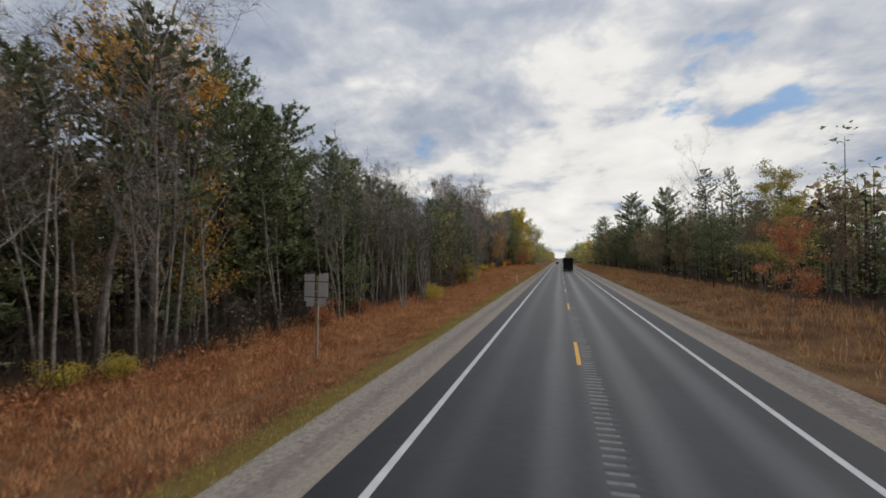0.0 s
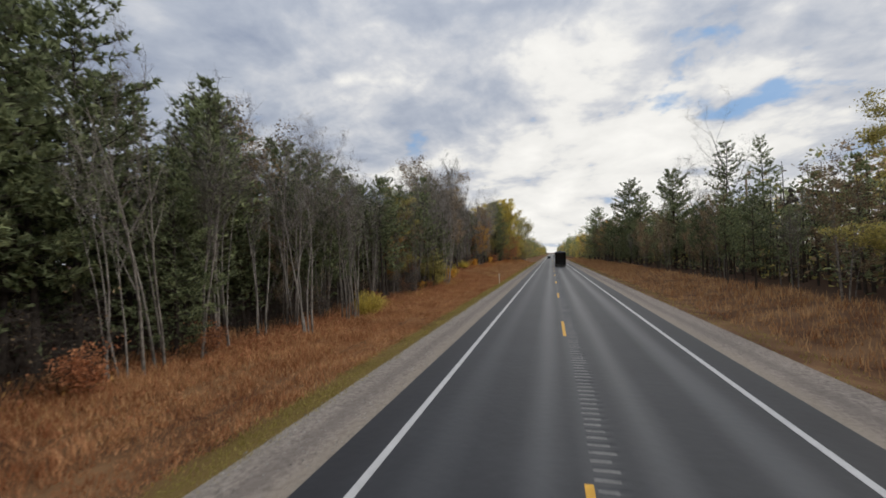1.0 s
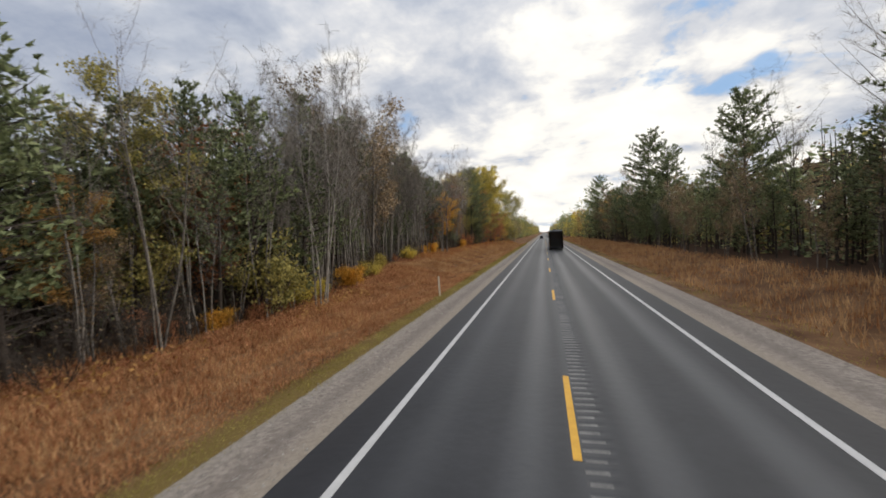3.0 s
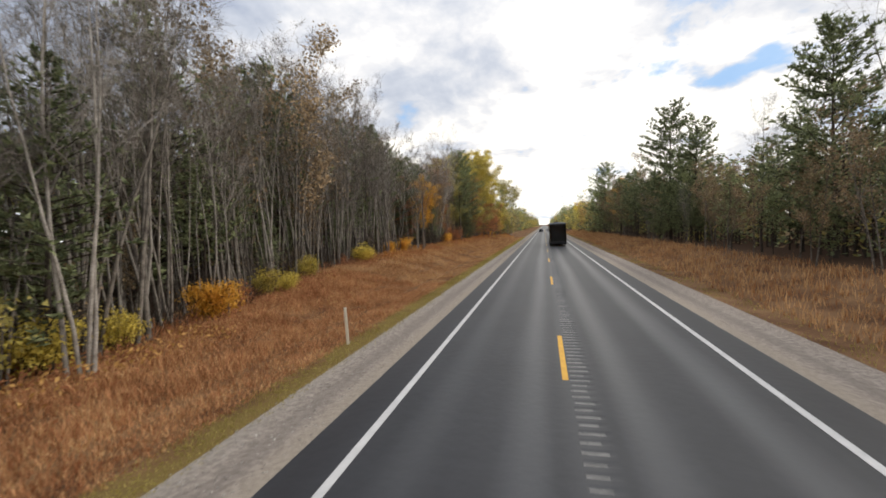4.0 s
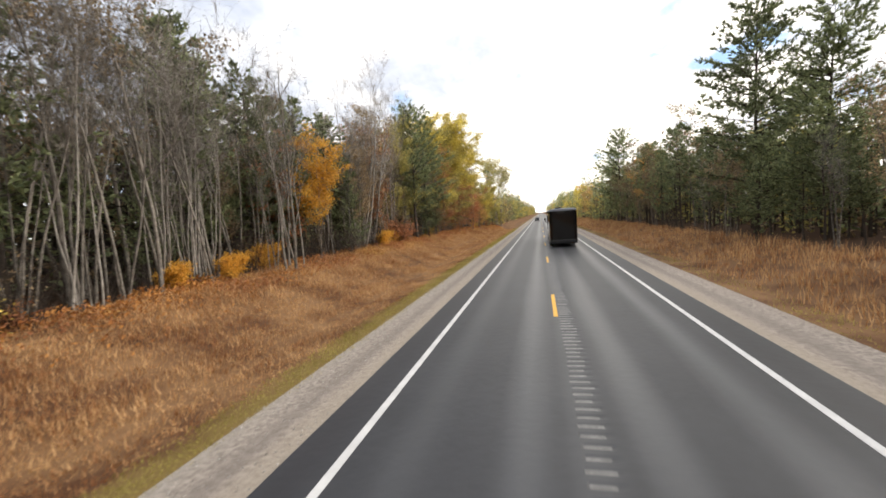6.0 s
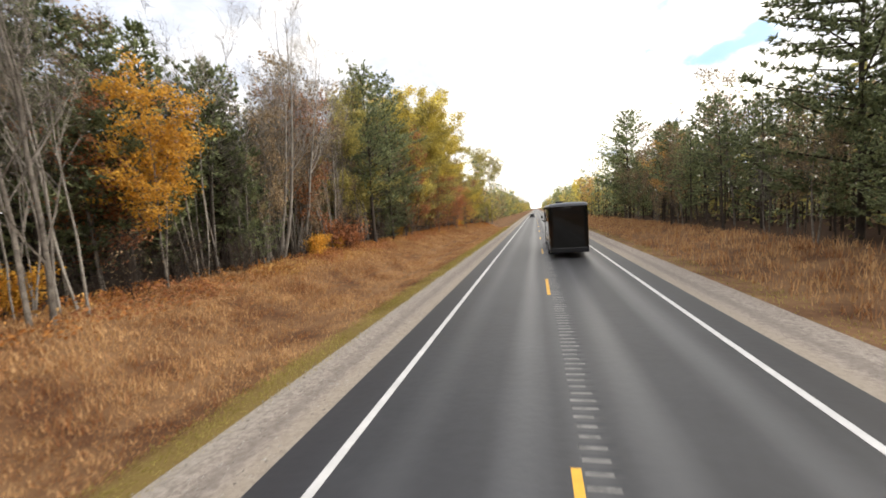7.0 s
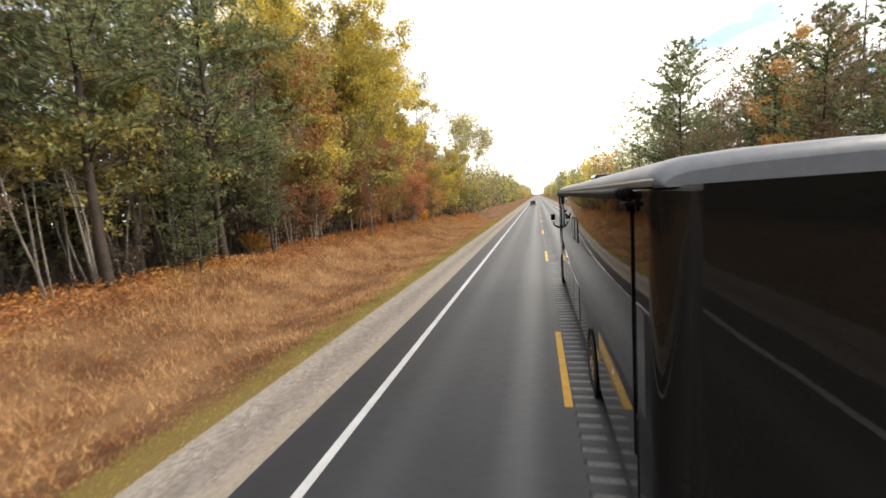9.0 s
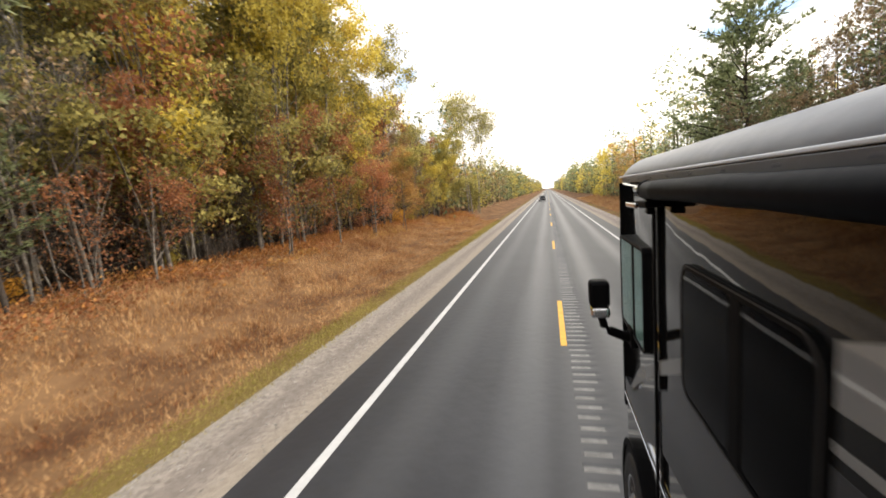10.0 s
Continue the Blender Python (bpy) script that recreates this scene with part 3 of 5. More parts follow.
B, P = broad_tree, pine_tree
KINDS = {
    "pine": ([P("pine_tree", 11, 14, 0.10, 0.25, 0.85), P("pine_tree", 12, 14, 0.22, 0.23, 0.8), P("pine_tree", 13, 14, 0.04, 0.26, 0.85)], 14, "green pine with a dark trunk at the woods' edge", "pine tree"),
    "back_pine": ([P("pine_tree", 16, 14, 0.34, 0.27, 0.55, 0.09, 0.5), P("pine_tree", 17, 14, 0.44, 0.26, 0.55, 0.09, 0.5), P("pine_tree", 18, 14, 0.2, 0.25, 0.48, 0.09, 0.55)], 14, "green pine standing back among other trees", "pine tree"),
    "wide_pine": ([P("pine_tree", 14, 14, 0.12, 0.29, 1.45, 0.049, taper=0.5), P("pine_tree", 15, 14, 0.16, 0.28, 1.45, 0.049, taper=0.5)], 14, "broad bushy green pine above the bare trees", "pine tree"),
    "yellow_top": ([B("yellow_maple", 63, 14, 2, "leaf_amber", 2300, 0.21, kids=(9, 6, 3), low=0.55, spread=0.95, lift=0.2)], 14, "slim tree with a few yellow leaves still hanging", "maple tree"),
    "old_pine": ([P("pine_tree", 24, 18, 0.30, 0.25, 1.0, 0.049, 0.5), P("pine_tree", 25, 18, 0.22, 0.26, 1.0, 0.049, 0.5)], 18, "old green pine with a thick trunk and drooping boughs", "pine tree"),
    "tall_pine": ([P("pine_tree", 21, 20, 0.38, 0.19, 0.8), P("pine_tree", 22, 20, 0.30, 0.2, 0.8)], 20, "tall green pine with a bare lower trunk", "pine tree"),
    "bare": ([B("bare_tree", 31, 13, 1), B("bare_tree", 32, 13, 2), B("bare_tree", 33, 13, 3, thick=0.0062, kids=(8, 5, 3)), B("bare_tree", 34, 13, 2, low=0.15)], 13, "bare grey deciduous tree with thin twigs", "tree"),
    "birch": ([B("birch_tree", 41, 13, 4, bark="bark_pale", thick=0.0056, kids=(7, 4, 3), low=0.35), B("birch_tree", 42, 13, 5, bark="bark_pale", thick=0.0052, kids=(6, 4, 3), low=0.4)], 13, "bare pale-barked birch with several leaning stems", "birch tree"),
    "withered": ([B("withered_tree", 51, 13, 2, "leaf_brown", 1300, 0.21, low=0.15), B("withered_tree", 52, 13, 1, "leaf_brown", 1500, 0.21, low=0.12)], 13, "grey tree with sparse withered brown leaves", "tree"),
    "yellow": ([B("yellow_maple", 61, 15, 2, "leaf_yellow", 6400, 0.215, kids=(12, 6, 3), low=0.14, spread=0.95, lift=0.15), B("yellow_maple", 62, 15, 1, "leaf_yellow", 6400, 0.215, kids=(15, 6, 3), low=0.16, spread=0.95, lift=0.15)], 15, "tree in full yellow autumn leaf", "maple tree"),
    "orange": ([B("orange_maple", 71, 12, 1, "leaf_orange", 4000, 0.175, kids=(14, 6, 3), low=0.1, spread=0.95, lift=0.12), B("orange_maple", 72, 12, 2, "leaf_orange", 4000, 0.175, low=0.1, spread=0.95, lift=0.12)], 12, "maple with orange autumn leaves", "maple tree"),
    "amber_maple": ([B("orange_maple", 73, 8, 2, "leaf_amber", 4200, 0.16, kids=(13, 6, 3), low=0.36, spread=1.0, lift=0.08, scatter=0.22)], 8, "maple with a crown of amber leaves over bare stems", "maple tree"),
    "russet": ([B("russet_maple", 81, 11, 2, "leaf_russet", 3100, 0.19, low=0.06, spread=0.95, lift=0.12), B("russet_maple", 82, 11, 1, "leaf_russet", 3100, 0.19, kids=(15, 6, 3), low=0.06, spread=0.95, lift=0.1)], 11, "maple with russet red autumn leaves", "maple tree"),
    "olive": ([B("turning_tree", 91, 14, 2, "leaf_olive", 5600, 0.215, low=0.08, spread=0.95, lift=0.15), B("turning_tree", 92, 14, 1, "leaf_olive", 5600, 0.215, kids=(15, 6, 3), low=0.08, spread=0.95, lift=0.15)], 14, "tree with olive green turning leaves", "tree"),
    "amber": ([B("yellow_maple", 65, 8, 3, "leaf_amber", 1500, 0.13, kids=(10, 5, 3), low=0.15, spread=0.95, lift=0.15)], 8, "small maple with dull amber leaves under the pines", "maple tree"),
    "sap_olive": ([B("sapling", 96, 5, 2, "leaf_olive", 750, 0.125, kids=(8, 4, 1), low=0.05, spread=0.95, lift=0.1), B("sapling", 97, 5, 3, "leaf_olive", 750, 0.125, kids=(6, 4, 1), low=0.05, spread=0.95, lift=0.1)], 5, "leafy olive green sapling at the woods' edge", "sapling"),
    "sap_russet": ([B("sapling", 98, 5, 3, "leaf_russet", 700, 0.12, kids=(6, 4, 1), low=0.05, spread=0.95, lift=0.1)], 5, "sapling with russet red leaves at the woods' edge", "sapling"),
    "sap_orange": ([B("sapling", 99, 5, 2, "leaf_orange", 700, 0.12, kids=(8, 4, 1), low=0.05, spread=0.95, lift=0.1)], 5, "sapling with orange leaves at the woods' edge", "sapling"),
    "leaning": ([B("leaning_birch", 95, 15, 3, bark="bark_pale", thick=0.0085, kids=(8, 5, 3), low=0.4, lean=1.0)], 15, "bare pale birch leaning along the road with forked stems", "birch tree"),
    "pole": ([B("slender_tree", 27, 10, 4, bark="bark_pale", thick=0.0052, kids=(5, 3, 1), low=0.5, spread=0.6, lift=0.4), B("slender_tree", 28, 10, 3, bark="bark_grey", thick=0.006, kids=(6, 3, 1), low=0.4, spread=0.6, lift=0.4)], 10, "clump of slender pale stems under the pines", "tree"),
    "thin_tree": ([B("slender_tree", 26, 18, 2, "leaf_olive", 3600, 0.24, bark="bark_pale", thick=0.0065, kids=(15, 6, 2), low=0.62, spread=1.0, lift=0.2, scatter=0.4)], 18, "tall slender tree with olive leaves only at its top", "tree"),
    "bush_yellow": ([shrub(101, 1.6, "leaf_yellow", 1300, 0.12), shrub(102, 1.6, "leaf_yellow", 1200, 0.12)], 1.6, "low yellow-leaved shrub in the dry grass", "shrub"),
    "bush_orange": ([shrub(111, 1.7, "leaf_amber", 1900, 0.12)], 1.7, "low orange-leaved shrub in the dry grass", "shrub"),
    "bush_red": ([shrub(121, 1.8, "leaf_russet", 700)], 1.8, "low russet shrub at the woods' edge", "shrub"),
    "bush_olive": ([shrub(131, 3.0, "leaf_olive", 1500, 0.15, 12)], 3.0, "tall yellow-green leafy shrub at the woods' edge", "shrub"),
    "brush": ([shrub(141, 2.6, "leaf_brown", 90, 0.1, 13, 4), shrub(142, 2.6, "leaf_brown", 60, 0.1, 11, 4)], 2.6, "leafless grey brush under the trees", "shrub"),
}
COUNT = {}


def plant(kind, x, y, h, turn=None, lean=0.0, rng=random.Random(5)):
    protos, h0, label, category = KINDS[kind]
    k = COUNT.get(kind, 0)
    COUNT[kind] = k + 1
    src = protos[k % len(protos)]
    m = pose(x, y, lay(x, y), 0, lean, rng.random() * 360 if turn is None else turn) @ Matrix.Scale(h / h0, 4)
    if k < len(protos):
        src.matrix_world = m
        ob = src
    else:
        ob = copy_thing(src, pose(0, 0, 0))
        ob.matrix_world = m
    return tagged(ob, label, category, group="shrubs along the woods" if "brush" in kind or "bush" in kind else "trees along the road")


def edge_x(y):
    """How far the woods stand from the middle of the road."""
    return 13.6 + 2.6 * smooth01(62, 78, y) - 3.6 * smooth01(150, 195, y)


# single trees and shrubs that stand out: kind, x, y, height
for kind, x, y, h in (
        ("bare", -15.6, 10.3, 15.5), ("bare", -15.4, 12.6, 13), ("yellow_top", -16.6, 13.0, 12.2), ("wide_pine", -18.8, 9.8, 11.5), ("wide_pine", -19.2, 5.0, 11), ("amber", -16.8, 15.2, 7.5), ("wide_pine", -18.4, 18.6, 15.2), ("wide_pine", -17.6, 23.0, 13.6), ("wide_pine", -17.2, 28.5, 11.8), ("wide_pine", -16.3, 33.6, 10.8), ("wide_pine", -16.4, 37.0, 11.0), ("pine", -16.2, 58.2, 11.2), ("pine", -17.0, 55.0, 11.6), ("bare", -15.6, 39.0, 11.5), ("bare", -16.2, 35.4, 11.5), ("pine", -19.0, 30.5, 13.8),
        ("bush_yellow", -14.3, 8.4, 0.85), ("bush_yellow", -13.4, 9.4, 0.8), ("bare", -13.2, 21.9, 8.5), ("bare", -13.1, 24.0, 9), ("birch", -12.0, 29.2, 8.5), ("bare", -12.2, 33.2, 8.5),
        ("birch", -12.0, 34.4, 8.5), ("bush_yellow", -11.6, 35.3, 1.5), ("bush_olive", -13.6, 55.9, 3.8), ("bush_red", -14.4, 50.5, 1.3), ("bush_orange", -14.1, 53.0, 1.0), ("bush_red", -13.5, 54.6, 1.0), ("bush_yellow", -13.8, 60.8, 1.2), ("birch", -12.4, 58.7, 12), ("bush_yellow", -14.0, 58.5, 1.8),
        ("bush_orange", -13.7, 64.8, 1.6), ("bush_yellow", -14.6, 69.4, 1.3), ("bush_yellow", -14.7, 70.9, 1.2), ("bush_yellow", -15.8, 75.0, 1.3), ("bush_yellow", -15.8, 84.0, 1.5),
        ("amber_maple", -15.75, 103.1, 7.5), ("russet", -19.0, 103.0, 9.5), ("russet", -18.5, 118.0, 12), ("olive", -16.0, 51.0, 9), ("russet", -16.5, 54.0, 9.5), ("orange", -15.4, 48.6, 5), ("withered", -15.2, 52.8, 8), ("bush_red", -15.6, 119.4, 3.0), ("bush_red", -15.2, 120.6, 2.0), ("leaning", -17.0, 112.6, 15), ("leaning", -17.8, 116.5, 16), ("leaning", -16.4, 119.5, 13), ("bare", -14.8, 97.8, 12), ("pole", -15.2, 99.0, 11), ("old_pine", -15.4, 125.8, 16.5), ("old_pine", -15.7, 131.8, 17.5), ("pine", -14.9, 129.4, 6.5), ("pine", -15.2, 135.0, 7.5), ("olive", -16.8, 136.8, 12.5), ("olive", -17.8, 129.0, 14), ("sap_russet", -15.2, 137.4, 4.5), ("olive", -17.5, 123.0, 12),
        ("yellow", -16.8, 143.0, 17.5), ("yellow", -16.2, 149.0, 17.5), ("yellow", -16.4, 156.0, 18.5), ("yellow", -16.0, 160.5, 16), ("russet", -15.0, 139.5, 7), ("olive", -16.0, 141.0, 15), ("russet", -14.2, 147.0, 9), ("russet", -13.8, 152.0, 8), ("russet", -13.4, 157.0, 8), ("orange", -12.8, 162.0, 7),
        ("wide_pine", -19.6, 101.2, 13.2), ("wide_pine", -19.8, 104.8, 12.4), ("pine", -20.5, 108.0, 11.5), ("pine", -20.0, 111.5, 11.5), ("wide_pine", -20.5, 97.0, 12.5), ("thin_tree", -12.3, 192.0, 17.0), ("thin_tree", -11.4, 196.0, 15.6), ("bush_olive", -12.8, 196.0, 5),
        ("wide_pine", 17.6, 117.0, 19.6), ("wide_pine", 18.6, 109.5, 15.4), ("bare", 21.5, 69.0, 17.8), ("pine", 19.5, 66.0, 15.5), ("wide_pine", 15.6, 166.3, 18.6), ("russet", 10.4, 24.5, 5.2), ("bare", 21.5, 81.0, 15.5), ("bare", 21.0, 97.5, 12.5), ("orange", 16.5, 146.0, 10), ("orange", 14.6, 214.0, 10.5), ("yellow", 15.0, 231.0, 11), ("orange", 15.2, 204.0, 8.5), ("yellow", 15.5, 252.0, 11), ("tall_pine", 21, 61, 14.5), ("wide_pine", 18.5, 83.5, 15.5), ("tall_pine", 20, 90, 13)):
    plant(kind, x, y, h)

ROWS_LEFT = (  # from y, to y, height, kinds at the edge, kinds behind
    (-8, 22, 13, "bare bare birch withered brush", "pine pine withered bare withered"),
    (22, 60, 10.0, "pine birch pine pine brush brush", "pine pine pine pine pine withered"),
    (60, 74, 13.2, "bare bare bare birch withered bare brush", "bare pine bare withered bare"),
    (74, 100, 14.6, "withered bare withered bare birch brush", "withered pine withered bare pine"),
    (100, 118, 11.4, "bare withered bare withered russet brush", "pine pine withered bare"),
    (118, 140, 13.0, "bare withered bare withered brush", "pine withered bare pine"),
    (140, 164, 15.0, "olive olive yellow russet olive", "olive olive yellow orange pine"),
    (164, 184, 10.5, "olive russet withered olive", "olive withered pine"),
)
ROWS_RIGHT = (
    (4, 40, 8.0, "withered withered bare olive", "pine withered bare"),
    (40, 75, 8.0, "withered pine bare withered", "pine bare pine"),
    (75, 128, 8.0, "withered withered pine bare", "pine pine withered"),
    (128, 175, 12, "pine withered pine pine", "pine pine pine withered"),
)


def fill_rows():
    rng = random.Random(77)
    for sgn, zones in ((-1, ROWS_LEFT), (1, ROWS_RIGHT)):
        for y0, y1, h, front, back in zones:
            low = {"b": "pine pine withered", "o": "withered withered brush pine withered", "y": "sap_olive sap_russet sap_olive sap_olive yellow sap_orange"}["b" if y0 < 100 else "o" if y0 < 135 else "y"]
            for off, step, kinds in ((0.6, 2.5, front.split()), (2.8, 2.4, back.split()), (5.4, 3.0, back.split()), (1.9, 3.0 if y0 < 100 else 1.9, low.split())):
                if sgn > 0:
                    step *= 2.1
                y = y0 + rnd(rng, 0, step)
                while y < y1:
                    x = (edge_x(y) if sgn < 0 else 14.5) + (off if off != 1.9 or y0 < 100 else 0.5) + rnd(rng, -0.9, 1.3)
                    kind = rng.choice(kinds)
                    if sgn < 0 and kind != "brush" and ((off < 2 and (28 < y < 31 or 99 < y < 107 or 124 < y < 136)) or (14.5 < y < 25 and kind != "pine")):
                        y += step
                        continue
                    if kind == "pine" and (sgn > 0 or off > 2.5 or 25 < y < 95):
                        kind = "back_pine"
                    if kind == "brush":
                        plant(kind, sgn * (x - 0.6), y, rnd(rng, 1.8, 3.4), rng=rng)
                    elif off == 1.9:
                        plant(kind, sgn * x, y, rnd(rng, 3.0, 7.0) if y0 < 100 else rnd(rng, 4.0, 9.5), lean=rnd(rng, -4, 4), rng=rng)
                    else:
                        plant(kind, sgn * x, y, h * rnd(rng, 0.70, 1.06) * (1.0 if off < 1 else 1.06), lean=rnd(rng, -3, 3), rng=rng)
                    y += step * rnd(rng, 0.7, 1.35)
    # slim pale stems crowding the bare stretch
    for y0, y1, step in ((24, 58, 5.0), (60, 100, 1.7), (100, 128, 2.6)):
        y = y0
        while y < y1:
            if not 99.5 < y < 105.5:
                plant(rng.choice(("birch", "bare", "pole")), -(edge_x(y) + rnd(rng, 0.2, 4.5)), y, rnd(rng, 7.5, 13.5) * (0.68 if y < 58 else 1.05 if y < 88 else 0.85), lean=rnd(rng, -5, 5), rng=rng)
            y += step * rnd(rng, 0.6, 1.4)
    # clumps of straight stems in front of the pines
    for y0, y1, step in ((19, 60, 2.0), (60, 100, 1.9), (100, 140, 1.9)):
        y = y0
        while y < y1:
            if not 99.5 < y < 105.5:
                plant("pole", -(edge_x(y) + rnd(rng, -0.3, 2.2)), y, rnd(rng, 6.5, 10.0) * (1.0 if y < 60 else 1.15), lean=rnd(rng, -4, 4), rng=rng)
            y += step * rnd(rng, 0.5, 1.5)
    # leafy saplings that fill the woods' edge down to the grass
    y = 134
    while y < 184:
        plant(rng.choice(("sap_olive", "sap_russet", "brush", "sap_russet", "sap_olive", "sap_orange", "brush")), -(edge_x(y) + rnd(rng, 0.5, 2.4)), y, rnd(rng, 2.8, 5.2), lean=rnd(rng, -8, 8), rng=rng)
        y += rnd(rng, 1.0, 1.9)
    # low growth along the edge
    for y in range(-2, 186, 5):
        k = rng.choice(("brush", "bush_red", "brush") if y < 62 else ("brush", "brush", "bush_yellow", "bush_red", "brush", "bush_orange") if y < 110 else ("bush_red", "bush_orange", "brush", "bush_yellow"))
        plant(k, -(edge_x(y) + rnd(rng, -0.6, 1.0)), y + rnd(rng, 0, 4), rnd(rng, 0.8, 1.6) if "bush" in k else rnd(rng, 1.5, 3), rng=rng)


fill_rows()


def far_woods():
    """Woods behind the first trees and far along the road: stems and loose clumps of foliage that nobody could count,
    with dark scraps filled in for the gloom between them.
    """
    rng = random.Random(9)
    mixes = ((110, (("needles", 5), ("leaf_brown", 4), ("leaf_olive", 1))), (150, (("needles", 4), ("leaf_brown", 2), ("leaf_olive", 3), ("leaf_yellow", 1))),
             (5000, (("needles", 5), ("leaf_olive", 3), ("leaf_brown", 2), ("leaf_yellow", 2), ("leaf_orange", 1))))
    for sgn in (-1, 1):
        stems, bags = Soup(), {}
        for y0, y1, step in ((-45, 180, 0.3), (180, 420, 0.36), (420, 1100, 1.2)):
            y = y0
            while y < y1:
                far = y > 178
                near = 0.3 if far else 6.0
                x = (edge_x(y) if sgn < 0 else 13.5) + near + rng.random() ** (1.7 if far else 1.2) * 12
                h = (rnd(rng, 7, 11) + 3 * smooth01(110, 130, y) - (1 if far else 0)) * (1.25 if rng.random() < 0.12 else 1)
                if y > 420:
                    h += 3
                z = lay(sgn * x, y)
                p = Vector((sgn * x, y, z - 0.2))
                mx = next(w for top, w in mixes if y < top)
                which = rng.choices([a for a, _ in mx], [b for _, b in mx])[0]
                clump = noise.noise((y * 0.045, sgn * 5.0, 1.5))
                if far:
                    h *= 0.95 + 0.6 * clump + 0.3 * noise.noise((y * 0.2, sgn * 3.0, 6.5))
                    if rng.random() < 0.7:
                        which = "leaf_yellow" if clump < -0.3 else "leaf_olive" if clump < -0.12 else "leaf_brown" if -0.02 < clump < 0.08 else "needles"
                if sgn > 0 and y < 190 and which in ("leaf_yellow", "leaf_orange"):
                    which = "leaf_brown"
                stems.add(*tube([p, p + Vector((rnd(rng, -0.4, 0.4), rnd(rng, -0.4, 0.4), h * (0.9 if y < 178 else 0.66)))], [rnd(rng, 0.05, 0.12), 0.02], 4, cap=False))
                bag = bags.setdefault(which, Soup())
                cone = which == "needles"
                knots = []
                for _ in range(14):
                    u = rng.random() ** (1.4 if y < 178 else 1.15)
                    r = ((1 - u) * 2.0 + 0.15) if cone else 2.0 * math.sin(math.pi * (0.12 + 0.8 * u)) + 0.3
                    an, rr = rnd(rng, 0, 6.28), r * math.sqrt(rng.random())
                    knots.append(p + Vector((rr * math.cos(an), rr * math.sin(an), h * (0.06 + 0.94 * u))))
                for _ in range(52 if y < 178 else 100 if y < 300 else 40):
                    c = rng.choice(knots) + Vector((rng.gauss(0, 0.5), rng.gauss(0, 0.5), rng.gauss(0, 0.36)))
                    a, b = any_way(rng, 0, 0.6), any_way(rng, 0, 0.6)
                    k = rnd(rng, 0.25, 0.6) * (1.6 if y > 300 else 0.82 if far else 1.3 if x > 25 else 0.75)
                    bag.add([c, c + a * k, c + (a + b) * k * 0.6, c + b * k], [(0, 1, 2, 3)])
                y += step * rnd(rng, 0.5, 1.5)
        # backing scraps, mostly dark, put in for the unlit depth of the woods
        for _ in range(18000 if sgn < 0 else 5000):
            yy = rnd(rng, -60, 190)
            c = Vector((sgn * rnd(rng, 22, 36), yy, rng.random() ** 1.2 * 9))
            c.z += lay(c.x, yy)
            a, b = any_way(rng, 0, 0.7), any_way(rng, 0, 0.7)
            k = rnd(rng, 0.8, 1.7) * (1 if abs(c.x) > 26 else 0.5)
            bags.setdefault(rng.choice(("needles", "bark_and_shadow", "bark_and_shadow")), Soup()).add([c, c + a * k, c + (a + b) * k * 0.6, c + b * k], [(0, 1, 2, 3)])
        # dark slivers behind the edge trees, colour standing in for their shadow
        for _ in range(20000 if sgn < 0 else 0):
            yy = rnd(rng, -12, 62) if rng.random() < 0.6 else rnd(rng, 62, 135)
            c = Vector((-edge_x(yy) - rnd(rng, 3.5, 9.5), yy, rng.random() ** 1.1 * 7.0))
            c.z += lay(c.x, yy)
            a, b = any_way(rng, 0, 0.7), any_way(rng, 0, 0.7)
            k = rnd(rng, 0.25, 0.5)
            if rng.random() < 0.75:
                bags["bark_and_shadow"].add([c, c + a * k * 3, c + a * k * 1.5 + b * k * 0.22], [(0, 1, 2)])
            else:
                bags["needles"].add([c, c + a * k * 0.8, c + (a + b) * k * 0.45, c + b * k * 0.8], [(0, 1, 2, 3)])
        for _ in range(5000):
            yy = rnd(rng, 180, 330)
            c = Vector((sgn * rnd(rng, 17, 26), yy, rng.random() ** 1.2 * 7.5))
            c.z += lay(c.x, yy)
            a, b = any_way(rng, 0, 0.7), any_way(rng, 0, 0.7)
            k = rnd(rng, 0.5, 1.1)
            bags[rng.choice(("needles", "leaf_brown", "leaf_olive"))].add([c, c + a * k, c + b * k], [(0, 1, 2)])
        woods = root("far_woods", "dense mixed woods of pine and autumn trees", "woods", kind="stuff")
        raw("trunk", stems.v, stems.f, "bark_and_shadow", woods)
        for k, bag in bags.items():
            # the dark bark bag holds only this shadow fill, no leaves
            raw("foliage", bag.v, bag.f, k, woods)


far_woods()


